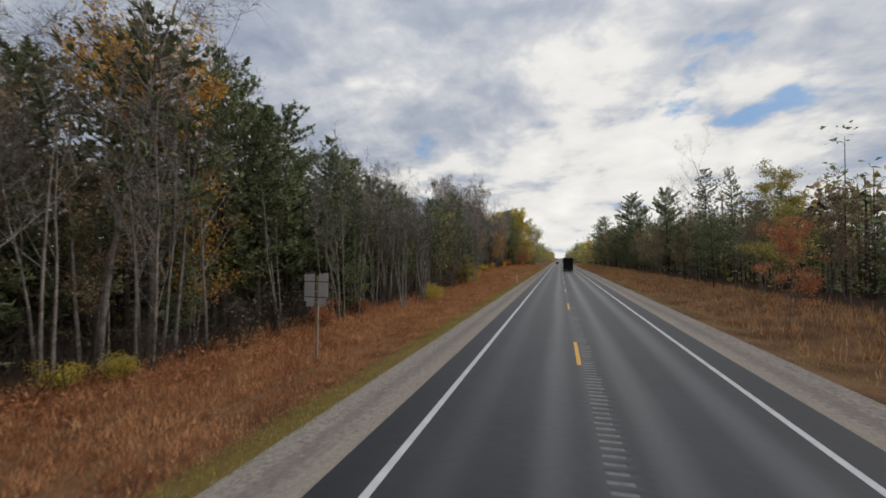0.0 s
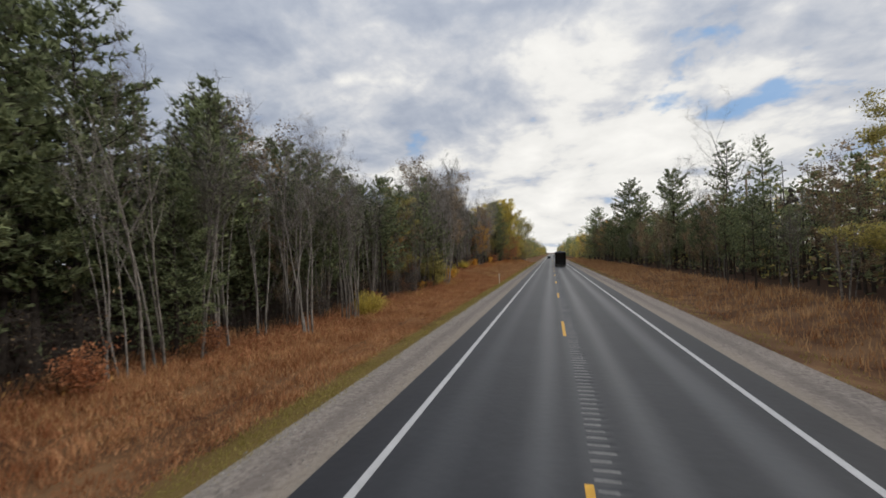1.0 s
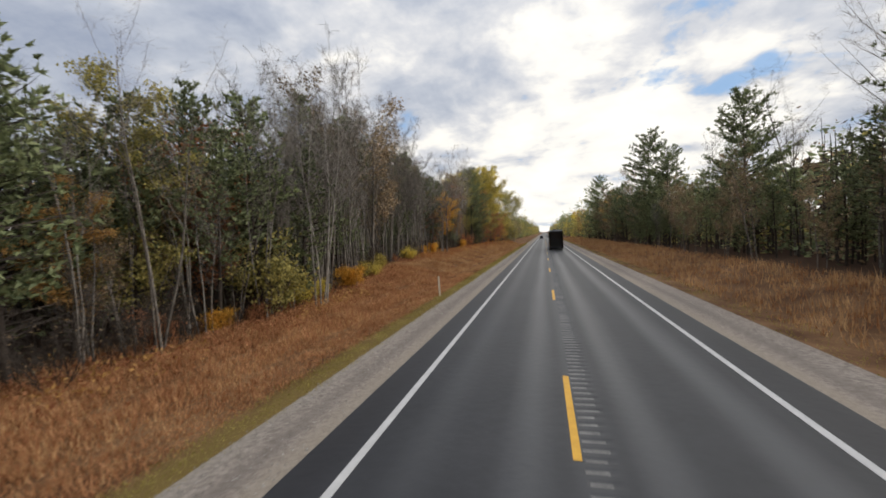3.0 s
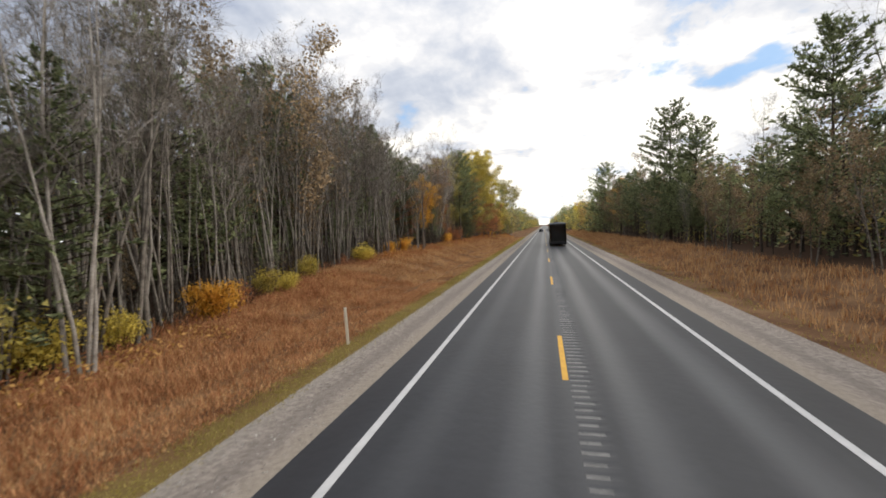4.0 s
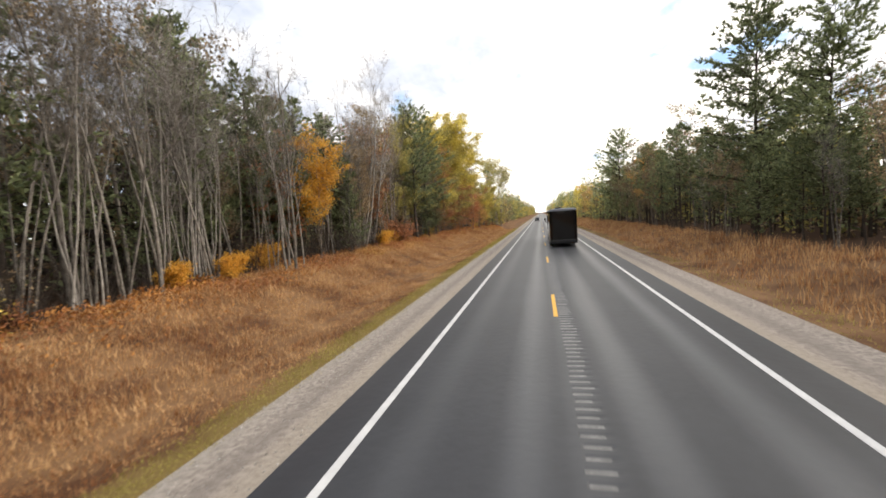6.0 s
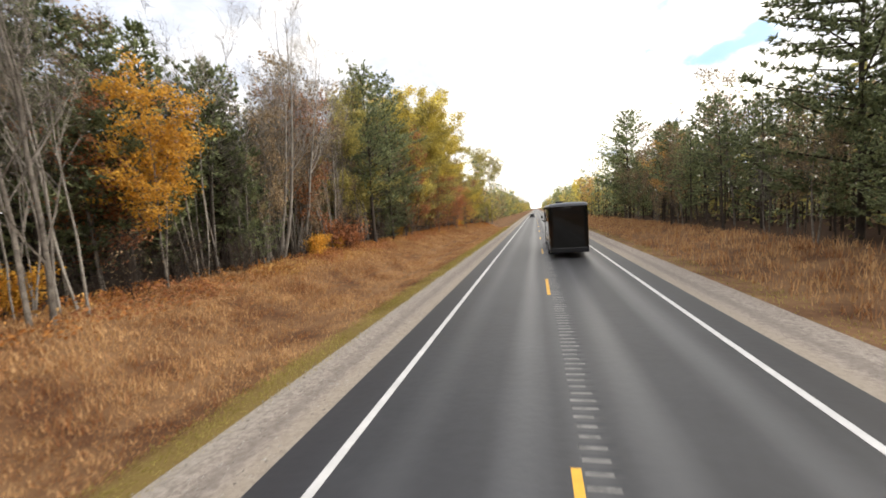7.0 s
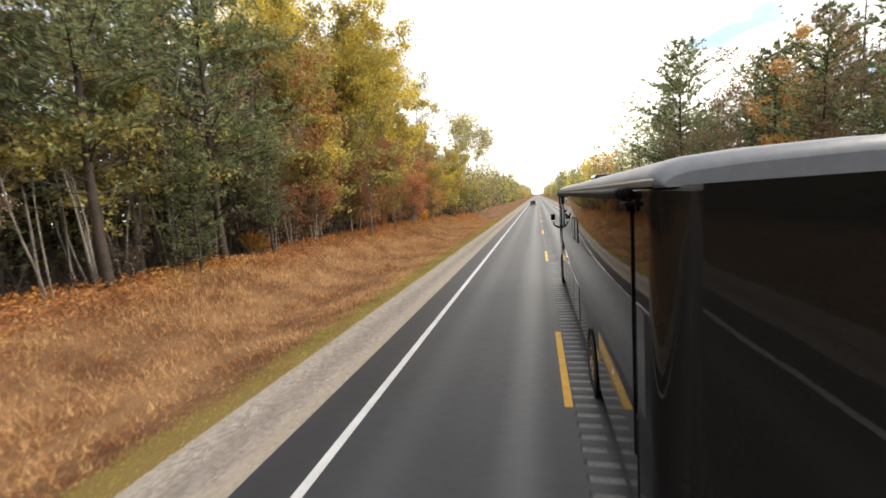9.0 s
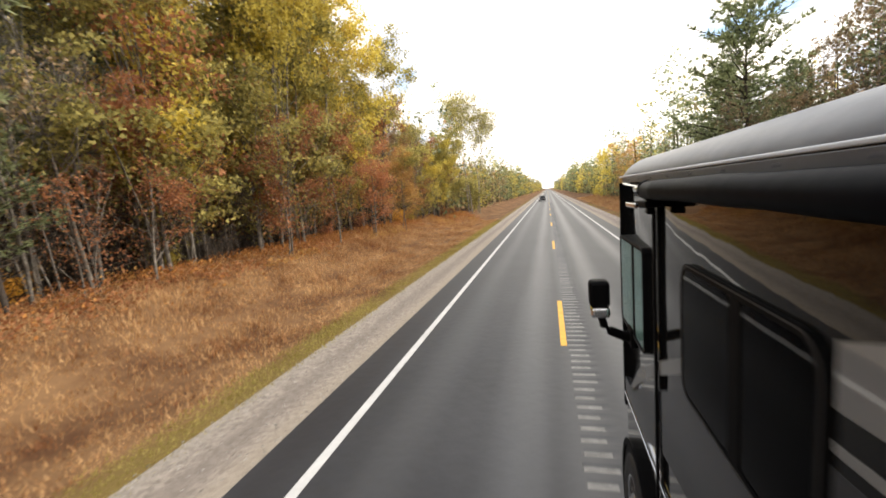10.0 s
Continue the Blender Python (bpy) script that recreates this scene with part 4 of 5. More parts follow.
def undergrowth():
    """Twigs, bracken and fallen leaves under the trees and along the edge of the woods."""
    rng = random.Random(15)
    tw, br, go = Soup(), Soup(), Soup()
    for _ in range(16000):
        y = rnd(rng, -6, 185)
        x = edge_x(y) + rnd(rng, -0.3, 7)
        p = Vector((-x, y, lay(-x, y)))
        w = any_way(rng, 2.2, 0.8)
        L = rnd(rng, 0.6, 3.2)
        o = w.orthogonal().normalized() * rnd(rng, 0.006, 0.014)
        tw.add([p - o, p + o, p + w * L], [(0, 1, 2)])
    for _ in range(30000):
        y = rnd(rng, -6, 190) if rng.random() < 0.66 else rnd(rng, 88, 190)
        x = edge_x(y) - (2.2 if y < 90 else 3.0) + abs(rng.gauss(0, 2.6))
        k = noise.noise((x * 0.3, y * 0.22, 2.0))
        if k < -0.05:
            continue
        c = Vector((-x, y, lay(-x, y) + rng.random() ** 2 * (0.25 + 0.8 * max(k, 0))))
        u = any_way(rng, 1.0, 0.6)
        v = u.orthogonal().normalized() * rnd(rng, 0.045, 0.095)
        q = u.cross(v)
        (go if noise.noise((x * 0.2, y * 0.15, 9.0)) > 0.12 else br).add([c - v, c + q * 0.6, c + v, c - q * 0.6], [(0, 1, 2, 3)])
    ru = Soup()
    for _ in range(46000):
        y = rnd(rng, 84, 190) if rng.random() < 0.7 else rnd(rng, -4, 84)
        x = edge_x(y) + 0.8 - abs(rng.gauss(0, 1.7)) - 0.8 * noise.noise((y * 0.12, 4.0, 1.0))
        if noise.noise((x * 0.35, y * 0.3, 5.0)) < -0.22:
            continue
        c = Vector((-x, y, lay(-x, y) + 0.05 + rng.random() ** 2 * 0.38))
        u = any_way(rng, 1.0, 0.6)
        v = u.orthogonal().normalized() * rnd(rng, 0.035, 0.09)
        q = u.cross(v)
        (ru if y > 84 else br).add([c - v, c + q * 0.55, c + v, c - q * 0.55], [(0, 1, 2, 3)])
    g = root("undergrowth", "tangled twigs, russet bracken and fallen leaves under the trees", "undergrowth", kind="stuff")
    # brushwood in the dark bark, which paints in dimness under the trees
    raw("brushwood", tw.v, tw.f, "bark_and_shadow", g)
    raw("bracken", br.v, br.f, "leaf_russet", g)
    raw("bracken", ru.v, ru.f, "leaf_rust", g)
    raw("litter", go.v, go.f, "leaf_orange", g)


undergrowth()


# ---- grass ----
def make_grass():
    rng = np.random.default_rng(4)

    def blades(name, n, xs, ys, hs, wide, material, label, lean=0.35, per=3):
        x = rng.uniform(*xs, n) if not callable(xs) else xs(n)
        y = ys[0] + (ys[1] - ys[0]) * rng.random(n) ** 1.0
        V = np.zeros((n, per, 3, 3))
        z = np.array([lay(a, b) for a, b in zip(x, y)])
        patch = 0.72 + np.array([0.45 * noise.noise((a * 0.25, b * 0.25, 7)) + 0.5 * noise.noise((a * 1.3, b * 1.3, 2)) for a, b in zip(x, y)])
        # shorter along two old mower tracks and towards the gravel
        patch *= 1 - 0.75 * np.exp(-((x + 8.75) / 0.22) ** 2) - 0.6 * np.exp(-((x + 10.6) / 0.2) ** 2)
        patch *= 0.42 + 0.58 * np.clip((np.abs(x) - 7.0) / 2.6, 0, 1)
        for k in range(per):
            an = rng.uniform(0, 6.28, n)
            hh = rng.uniform(*hs, n) * patch
            w = wide * rng.uniform(0.6, 1.4, n)
            dx, dy = np.cos(an), np.sin(an)
            ox, oy = rng.normal(0, 0.12, n), rng.normal(0, 0.12, n)
            l = hh * rng.uniform(0.1, lean * 2, n)
            V[:, k, 0] = np.stack([x + ox - dy * w, y + oy + dx * w, z - 0.03], 1)
            V[:, k, 1] = np.stack([x + ox + dy * w, y + oy - dx * w, z - 0.03], 1)
            V[:, k, 2] = np.stack([x + ox + dx * l, y + oy + dy * l, z + hh], 1)
        V = V.reshape(-1, 3)
        F = np.arange(len(V)).reshape(-1, 3)
        me = bpy.data.meshes.new(name)
        me.from_pydata(V.tolist(), [], F.tolist())
        me.materials.append(M[material])
        tagged(new(name, me), label, "grass", kind="stuff")

    blades("tall_grass", 66000, (-15.5, -6.9), (0, 78), (0.09, 0.42), 0.011, "grass_russet", "tall russet dry grass on the verge below the pines", 0.55)
    blades("tall_grass", 116000, (-16.5, -6.9), (18, 185), (0.08, 0.38), 0.011, "grass", "tall straw-coloured dry grass on the verge", 0.6)
    blades("tall_grass", 14000, (8.2, 15.5), (2, 260), (0.3, 0.8), 0.02, "grass", "tall dry russet grass on the far verge")
    blades("verge_grass", 38000, (-7.0, -5.95), (0, 180), (0.06, 0.2), 0.011, "grass_green", "short yellow-green grass along the gravel", 0.5)
    blades("verge_grass", 6000, (6.8, 8.6), (2, 220), (0.06, 0.22), 0.016, "grass_green", "short yellow-green grass along the gravel", 0.5)


make_grass()

# ---- things along the road ----
def road_sign(x, y):
    """Seen from behind: two columns of aluminium planks on a wooden post, held by cross rails."""
    s = root("road_sign", "weathered back of a grey plank road sign on a wooden post", "road sign", pose(x, y, lay(x, y), 0, 1.5, 0))
    part("post", box_bm(-0.045, 0.045, -0.04, 0.05, -0.3, 3.22, 0.008), "post_wood", s)
    for x0, x1, z0, z1, dy in ((-0.55, -0.335, 2.22, 3.27, 0.0), (-0.33, -0.10, 2.06, 3.29, 0.006), (0.075, 0.285, 2.10, 3.31, 0.004), (0.29, 0.50, 2.36, 3.33, 0.0)):
        board = part("plank", box_bm(x0, x1, -0.084 + dy, -0.066 + dy, z0, z1, 0.004, 1), "aluminium", s)
        for zz in (2.42, 3.02):
            part("bolt", box_bm((x0 + x1) / 2 - 0.014, (x0 + x1) / 2 + 0.014, -0.11 + dy, -0.06, zz - 0.014, zz + 0.014, 0.005, 1), "post_wood", board)
    part("plank", box_bm(-0.46, -0.16, -0.074, -0.06, 2.02, 2.3, 0.004, 1), "aluminium", s)
    part("plank", box_bm(0.12, 0.42, -0.074, -0.06, 2.08, 2.36, 0.004, 1), "aluminium", s)
    for x0, x1, zz, m in ((-0.56, 0.5, 3.0, "rubber_dark"), (-0.4, 0.2, 2.62, "aluminium"), (-0.54, 0.48, 2.40, "rubber_dark"), (-0.1, 0.42, 2.2, "aluminium")):
        part("rail", box_bm(x0, x1, -0.097, -0.076, zz - 0.018, zz + 0.018, 0.004, 1), m, s)


road_sign(-9.72, 14.15)


def marker_post(x, y):
    s = root("marker_post", "slim pale roadside marker post in the grass", "marker post", pose(x, y, lay(x, y), 0, -2, 0))
    part("post", box_bm(-0.05, 0.05, -0.012, 0.012, -0.2, 1.2, 0.006), "post_white", s)
    part("cap", box_bm(-0.053, 0.053, -0.016, 0.016, 1.2, 1.23, 0.006), "post_white", s)


marker_post(-6.75, 62.8)


def utility_pole(x, y, h):
    p = root("utility_pole", "weathered grey wooden utility pole among the trees", "utility pole", pose(x, y, lay(x, y)))
    s = Soup()
    s.add(*tube([(0, 0, -0.5), (0, 0, h * 0.5), (0.02, 0, h)], [0.15, 0.13, 0.10], 10))
    raw("pole", s.v, s.f, "post_wood", p, smooth=True)
    part("crossarm", box_bm(-0.7, 0.7, 0.11, 0.2, h - 0.6, h - 0.48, 0.01), "post_wood", p)
    for i in (-0.6, 0.0, 0.6):
        q = Soup()
        q.add(*tube([(i, 0.155, h - 0.48), (i, 0.155, h - 0.42), (i, 0.155, h - 0.34), (i, 0.155, h - 0.31)], [0.02, 0.05, 0.045, 0.02], 8))
        raw("insulator", q.v, q.f, "aluminium", p, smooth=True)


utility_pole(22.0, 67.5, 11.8)

# ---- motorhome in the far lane ----
def gloss(name, colour, rough=0.06, coat=0.0, metal=0.0, wave=0.03, vary=0.02):
    """Clear-coated paint with the slight waviness of a moulded panel."""
    mt = bpy.data.materials.new(name)
    mt.use_nodes = True
    nt = mt.node_tree
    N, K = nt.nodes.new, nt.links.new
    p = nt.nodes["Principled BSDF"]
    co = N("ShaderNodeTexCoord").outputs["Object"]
    n1, n2 = N("ShaderNodeTexNoise"), N("ShaderNodeTexNoise")
    n1.inputs["Scale"].default_value, n2.inputs["Scale"].default_value = 2.2, 40
    K(co, n1.inputs["Vector"])
    K(co, n2.inputs["Vector"])
    mx = N("ShaderNodeMix")
    mx.data_type = "RGBA"
    mx.inputs[6].default_value = (*colour, 1)
    mx.inputs[7].default_value = (*(c + vary for c in colour), 1)
    K(n2.outputs["Fac"], mx.inputs[0])
    K(mx.outputs[2], p.inputs["Base Color"])
    mr = N("ShaderNodeMapRange")
    mr.inputs[3].default_value, mr.inputs[4].default_value = rough * 0.7, rough * 1.6
    K(n1.outputs["Fac"], mr.inputs[0])
    K(mr.outputs[0], p.inputs["Roughness"])
    p.inputs["Metallic"].default_value = metal
    p.inputs["Specular IOR Level"].default_value = 0.24
    p.inputs["Coat Weight"].default_value, p.inputs["Coat Roughness"].default_value = coat, 0.03
    bn = N("ShaderNodeBump")
    bn.inputs["Strength"].default_value, bn.inputs["Distance"].default_value = wave, 0.05
    K(n1.outputs["Fac"], bn.inputs["Height"])
    K(bn.outputs[0], p.inputs["Normal"])
    K(bn.outputs[0], p.inputs["Coat Normal"])
    return mt


def tinted(name, colour, rough=0.01):
    mt = gloss(name, colour, rough, 0.0, wave=0.01, vary=0.0)
    p = mt.node_tree.nodes["Principled BSDF"]
    p.inputs["Transmission Weight"].default_value, p.inputs["IOR"].default_value = 1.0, 1.12
    return mt


M.update({
    "paint_black": gloss("black_coach_paint", (0.006, 0.0055, 0.005), 0.02, vary=0.004),
    "paint_grey": gloss("grey_coach_paint", (0.034, 0.035, 0.039), 0.025, vary=0.01),
    "paint_silver": gloss("silver_coach_paint", (0.22, 0.218, 0.215), 0.03, metal=0.2),
    "paint_dark": gloss("charcoal_coach_paint", (0.014, 0.014, 0.016), vary=0.004),
    "roof": surface("grey_roof_membrane", (0.085, 0.094, 0.112), (0.16, 0.172, 0.2), 1.5, 0.4, 0.15, fine=0.35),
    "rail": surface("grey_awning_rail", (0.06, 0.064, 0.075), (0.12, 0.126, 0.14), 3.0, 0.4, 0.05, fine=0.3),
    "trim_white": surface("white_trim_bead", (0.50, 0.53, 0.58), (0.64, 0.67, 0.72), 3.0, 0.35, fine=0.2),
    "fabric": surface("dark_rolled_awning_vinyl", (0.002, 0.0025, 0.004), (0.005, 0.006, 0.009), 2.0, 0.5, 0.12, fine=0.4, spec=0.03),
    "rubber": surface("black_rubber", (0.010, 0.010, 0.011), (0.025, 0.025, 0.026), 8.0, 0.6, 0.2, fine=0.4),
    "plastic": surface("black_plastic", (0.002, 0.002, 0.0025), (0.005, 0.005, 0.0055), 6.0, 0.55, 0.1, fine=0.3, spec=0.04),
    "chrome": gloss("chrome", (0.72, 0.72, 0.73), 0.07, 0.0, 1.0, 0.01),
    "glass_dark": tinted("privacy_glass", (0.03, 0.03, 0.038)),
    "glass_pale": tinted("green_window_glass", (0.62, 0.80, 0.78)),
    # near-black painted for hollows without light: behind panes, in wheel arches
    "unlit_black": surface("unlit_hollow_black", (0.002, 0.002, 0.003), (0.004, 0.004, 0.005), 3.0, 0.8),
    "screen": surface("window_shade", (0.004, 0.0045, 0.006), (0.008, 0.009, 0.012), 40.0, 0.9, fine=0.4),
    # pale green-grey painted for daylight seen through the cab windows
    "cab_daylight": surface("pale_cab_daylight", (0.38, 0.43, 0.43), (0.58, 0.63, 0.62), 3.0, 0.9, fine=0.3),
})


def plate(outline, x0, x1, bevel=0.0):
    """A flat piece on the coach's side: outline of (y, z), between x0 and x1."""
    bm = bmesh.new()
    a = [bm.verts.new((x0, y, z)) for y, z in outline]
    b = [bm.verts.new((x1, y, z)) for y, z in outline]
    bm.faces.new(a)
    bm.faces.new(b[::-1])
    n = len(outline)
    for i in range(n):
        bm.faces.new((a[i], b[i], b[(i + 1) % n], a[(i + 1) % n]))
    bmesh.ops.recalc_face_normals(bm, faces=bm.faces[:])
    if bevel:
        bmesh.ops.bevel(bm, geom=[e for e in bm.edges if abs(e.verts[0].co.x - x0) < 1e-6 and abs(e.verts[1].co.x - x0) < 1e-6], offset=bevel, segments=2, affect="EDGES")
    return bm


def rounded(y0, y1, z0, z1, r, steps=6):
    pts = []
    for cy, cz, a0 in ((y1 - r, z1 - r, 0), (y0 + r, z1 - r, 90), (y0 + r, z0 + r, 180), (y1 - r, z0 + r, 270)):
        for k in range(steps + 1):
            a = radians(a0 + 90 * k / steps)
            pts.append((cy + r * math.cos(a), cz + r * math.sin(a)))
    return pts


def ring(outer, inner, x0, x1):
    """A frame between two outlines with as many points."""
    bm = bmesh.new()
    n = len(outer)
    v = [[bm.verts.new((x, y, z)) for y, z in o] for x, o in ((x1, outer), (x0, outer), (x0, inner), (x1, inner))]
    for a, b in zip(v, v[1:]):
        for i in range(n):
            bm.faces.new((a[i], a[(i + 1) % n], b[(i + 1) % n], b[i]))
    bmesh.ops.recalc_face_normals(bm, faces=bm.faces[:])
    return bm


def lathe(profile, axis_x, y, z, steps=28):
    """A turned part about the wheel's axle: profile of (distance along x, radius)."""
    bm = bmesh.new()
    rows = [[bm.verts.new((axis_x + dx, y + r * math.cos(2 * math.pi * k / steps), z + r * math.sin(2 * math.pi * k / steps))) for k in range(steps)] for dx, r in profile]
    for a, b in zip(rows, rows[1:]):
        for k in range(steps):
            bm.faces.new((a[k], a[(k + 1) % steps], b[(k + 1) % steps], b[k]))
    bmesh.ops.recalc_face_normals(bm, faces=bm.faces[:])
    for f in bm.faces:
        f.smooth = True
    return bm


def motorhome(x, y, length=13.7, width=2.55):
    """A coach: its left side runs along local x = 0, its nose is at local y = 0."""
    rv = root("motorhome", "glossy black motorhome with silver swoosh stripes and a rolled awning", "motorhome", pose(x, y, 0))
    L, W = -length, width
    # body: cross-section swept from tail to nose, the nose drawn in and rounded
    side = [(0.02, 0.38), (0.0, 0.6), (0.0, 1.44), (0.0, 2.4), (0.0, 3.45), (0.004, 3.50)]
    prof = side + [(W - a, b) for a, b in reversed(side)]
    bm = bmesh.new()
    rows = []
    for yy, inset in ((L, 0.30), (L + 0.02, 0.17), (L + 0.06, 0.08), (L + 0.13, 0.025), (L + 0.24, 0.0), (-6.0, 0.0), (-0.10, 0.0), (0.0, 0.02), (0.10, 0.10), (0.16, 0.22)):
        rows.append([bm.verts.new((min(max(px, inset), W - inset), yy - 0.10 * max(pz - 1.9, 0) * (yy > 0.05), pz)) for px, pz in prof])
    n = len(prof)
    for a, b in zip(rows, rows[1:]):
        for i in range(n):
            bm.faces.new((a[i], a[(i + 1) % n], b[(i + 1) % n], b[i]))
    for f in bm.faces:
        f.smooth = True
    bm.faces.new(rows[0][::-1])
    bm.faces.new(rows[-1])
    bmesh.ops.recalc_face_normals(bm, faces=bm.faces[:])
    # wheel openings are dark arches set on the skirt
    part("body", bm, "paint_black", rv)
    # roof: rounded membrane
    rp = [(0.0, 3.555), (0.012, 3.60), (0.05, 3.645), (0.12, 3.685), (0.24, 3.715), (0.6, 3.74), (W / 2, 3.755)]
    rp = rp + [(W - a, b) for a, b in reversed(rp[:-1])]
    bm = bmesh.new()
    rows = []
    for yy, drop, ins in ((L + 0.02, 0.12, 0.06), (L + 0.10, 0.03, 0.0), (L + 0.3, 0.0, 0.0), (-6.0, 0.0, 0.0), (-0.30, 0.0, 0.0), (-0.10, 0.03, 0.0), (0.0, 0.10, 0.03), (0.04, 0.19, 0.08)):
        rows.append([bm.verts.new((min(max(px, ins), W - ins), yy, max(pz - drop, 3.50))) for px, pz in rp] + [bm.verts.new((W - 0.02 - ins, yy, 3.49)), bm.verts.new((0.02 + ins, yy, 3.49))])
    n = len(rows[0])
    for a, b in zip(rows, rows[1:]):
        for i in range(n):
            f = bm.faces.new((a[i], a[(i + 1) % n], b[(i + 1) % n], b[i]))
            f.smooth = True
    bm.faces.new(rows[0][::-1])
    bm.faces.new(rows[-1])
    bmesh.ops.recalc_face_normals(bm, faces=bm.faces[:])
    part("roof", bm, "roof", rv, "grey membrane roof with rounded edges")
    # bead, rail and screws along the roof's edge
    part("trim_bead", box_bm(-0.016, 0.006, L + 0.1, -0.03, 3.546, 3.562, 0.005), "trim_white", rv, "white bead along the roof edge")
    rail = part("awning_rail", box_bm(-0.014, 0.004, L + 0.1, -0.35, 3.502, 3.543, 0.004), "rail", rv, "grey awning rail")
    for k in range(30):
        yy = -0.5 - k * 0.38
        s = Soup()
        s.add(*tube([(-0.013, yy, 3.523), (-0.019, yy, 3.523)], [0.008, 0.006], 8))
        raw("screw", s.v, s.f, "rail", rail)
    # awning: rolled fabric, end caps, brackets and the long arm flat on the wall
    aw = new("awning")
    aw.parent = rv
    aw["label"] = "dark rolled vinyl awning"
    s = Soup()
    ys = [L + 0.7 + (length - 2.1) * i / 40 for i in range(41)]
    s.add(*tube([(-0.068 + 0.003 * math.sin(i * 1.7), yy, 3.452 + 0.003 * math.sin(i * 0.9)) for i, yy in enumerate(ys)], [0.055 + 0.0025 * math.sin(i * 2.3) for i in range(41)], 18))
    raw("roll", s.v, s.f, "fabric", aw, smooth=True)
    for yy in (L + 0.68, -1.40):
        s = Soup()
        s.add(*tube([(-0.068, yy - 0.02, 3.452), (-0.068, yy, 3.452), (-0.068, yy + 0.025, 3.452)], [0.058, 0.06, 0.035], 14))
        raw("end_cap", s.v, s.f, "plastic", aw, smooth=True)
        part("bracket", box_bm(-0.10, 0.0, yy - 0.10, yy + 0.12, 3.345, 3.385, 0.01), "plastic", aw)
        part("bracket", box_bm(-0.075, -0.03, yy - 0.04, yy + 0.03, 3.30, 3.42, 0.01), "plastic", aw)
        part("arm", box_bm(-0.022, -0.002, yy + 0.07, yy + 0.105, 0.95, 3.35, 0.006), "plastic", aw, "black folded awning arm")
    # marker light near the front
    ml = part("marker_light", box_bm(-0.03, 0.0, -0.78, -0.42, 3.30, 3.345, 0.012), "chrome", rv, "small chrome marker light")
    # graphics, thin film on the wall
    g = []
    g.append(("silver_swoosh", "paint_silver", [(-0.30, 1.62), (-0.66, 1.96), (-1.24, 2.27), (-1.84, 2.55), (-1.84, 2.455), (-1.30, 2.20), (-0.80, 1.92), (-0.40, 1.66)]))
    g.append(("grey_panel", "paint_grey", [(0.02, 1.46), (-0.05, 1.62), (-0.42, 1.64), (-0.82, 1.88), (-1.25, 2.06), (-1.84, 2.37), (-3.3, 2.372), (-4.6, 2.374), (-9.0, 2.40), (-13.3, 2.46), (-13.3, 1.52), (-6.0, 1.50), (-3.2, 1.62), (-2.11, 1.80), (-1.36, 1.70), (-0.9, 1.46)]))
    g.append(("silver_band", "paint_silver", [(-3.05, 3.09), (-3.3, 3.17), (-4.2, 3.24), (-5.6, 3.18), (-4.4, 3.03), (-3.05, 2.915)]))
    g.append(("silver_line", "paint_silver", [(-3.05, 2.83), (-4.2, 2.93), (-5.6, 2.97), (-4.2, 2.885), (-3.05, 2.80)]))
    g.append(("grey_band", "paint_grey", [(-3.05, 2.76), (-4.5, 2.86), (-6.1, 2.86), (-5.4, 2.38), (-3.05, 2.38)]))
    for name, mat_name, o in g:
        part(name, plate(o, -0.003, 0.001), mat_name, rv)
    part("molding", box_bm(-0.012, 0.001, -3.4, 0.0, 1.425, 1.445, 0.004), "chrome", rv, "thin chrome molding")
    part("body_seam", box_bm(-0.004, 0.001, -1.36, -1.345, 0.45, 1.9, 0.0015), "rubber", rv)
    # skirt compartments
    for y0, y1 in ((-2.9, -1.5), (-4.4, -3.0), (-5.9, -4.5), (-7.4, -6.0), (-13.0, -10.5)):
        d = part("compartment_door", plate(rounded(y0, y1, 0.46, 1.38, 0.04, 3), -0.012, 0.001, 0.004), "paint_dark", rv)
        part("latch", box_bm(-0.02, -0.012, (y0 + y1) / 2 - 0.06, (y0 + y1) / 2 + 0.06, 1.24, 1.29, 0.006), "chrome", d, "chrome latch")
    # side windows: frame, panes, divider
    def window(name, y0, y1, z0, z1, r, split, pale):
        w = new(name)
        w.parent = rv
        part("frame", ring(rounded(y0, y1, z0, z1, r), rounded(y0 + 0.03, y1 - 0.03, z0 + 0.03, z1 - 0.03, max(r - 0.025, 0.02)), -0.016, 0.001), "plastic", w, "black window frame")
        part("bead", ring(rounded(y0 + 0.004, y1 - 0.004, z0 + 0.004, z1 - 0.004, r), rounded(y0 + 0.012, y1 - 0.012, z0 + 0.012, z1 - 0.012, r - 0.008), -0.0185, -0.0155), "rubber", w)
        part("pane", plate(rounded(y0 + 0.03, split - 0.03, z0 + 0.03, z1 - 0.03, max(r - 0.03, 0.02), 4), -0.012, -0.008), "glass_pale" if pale else "glass_dark", w)
        part("pane", plate(rounded(split + 0.03, y1 - 0.03, z0 + 0.03, z1 - 0.03, max(r - 0.03, 0.02), 4), -0.015, -0.011), "glass_pale" if pale else "glass_dark", w)
        for ob in w.children:
            if ob.name.startswith("pane"):
                ob.visible_shadow = False
        half = 0.025 if pale else 0.05
        part("divider", box_bm(-0.017, 0.0, split - half, split + half, z0 + 0.03, z1 - 0.03, 0.006), "plastic", w)
        # cab panes are backed by an added pale sheet, for the see-through daylight
        part("shade", plate(rounded(split + 0.03, y1 - 0.03, z0 + 0.03, z1 - 0.03, 0.03, 3), -0.006, -0.002), "cab_daylight" if pale else "screen", w, "pale sheet for the daylight seen through the cab" if pale else "insect screen")
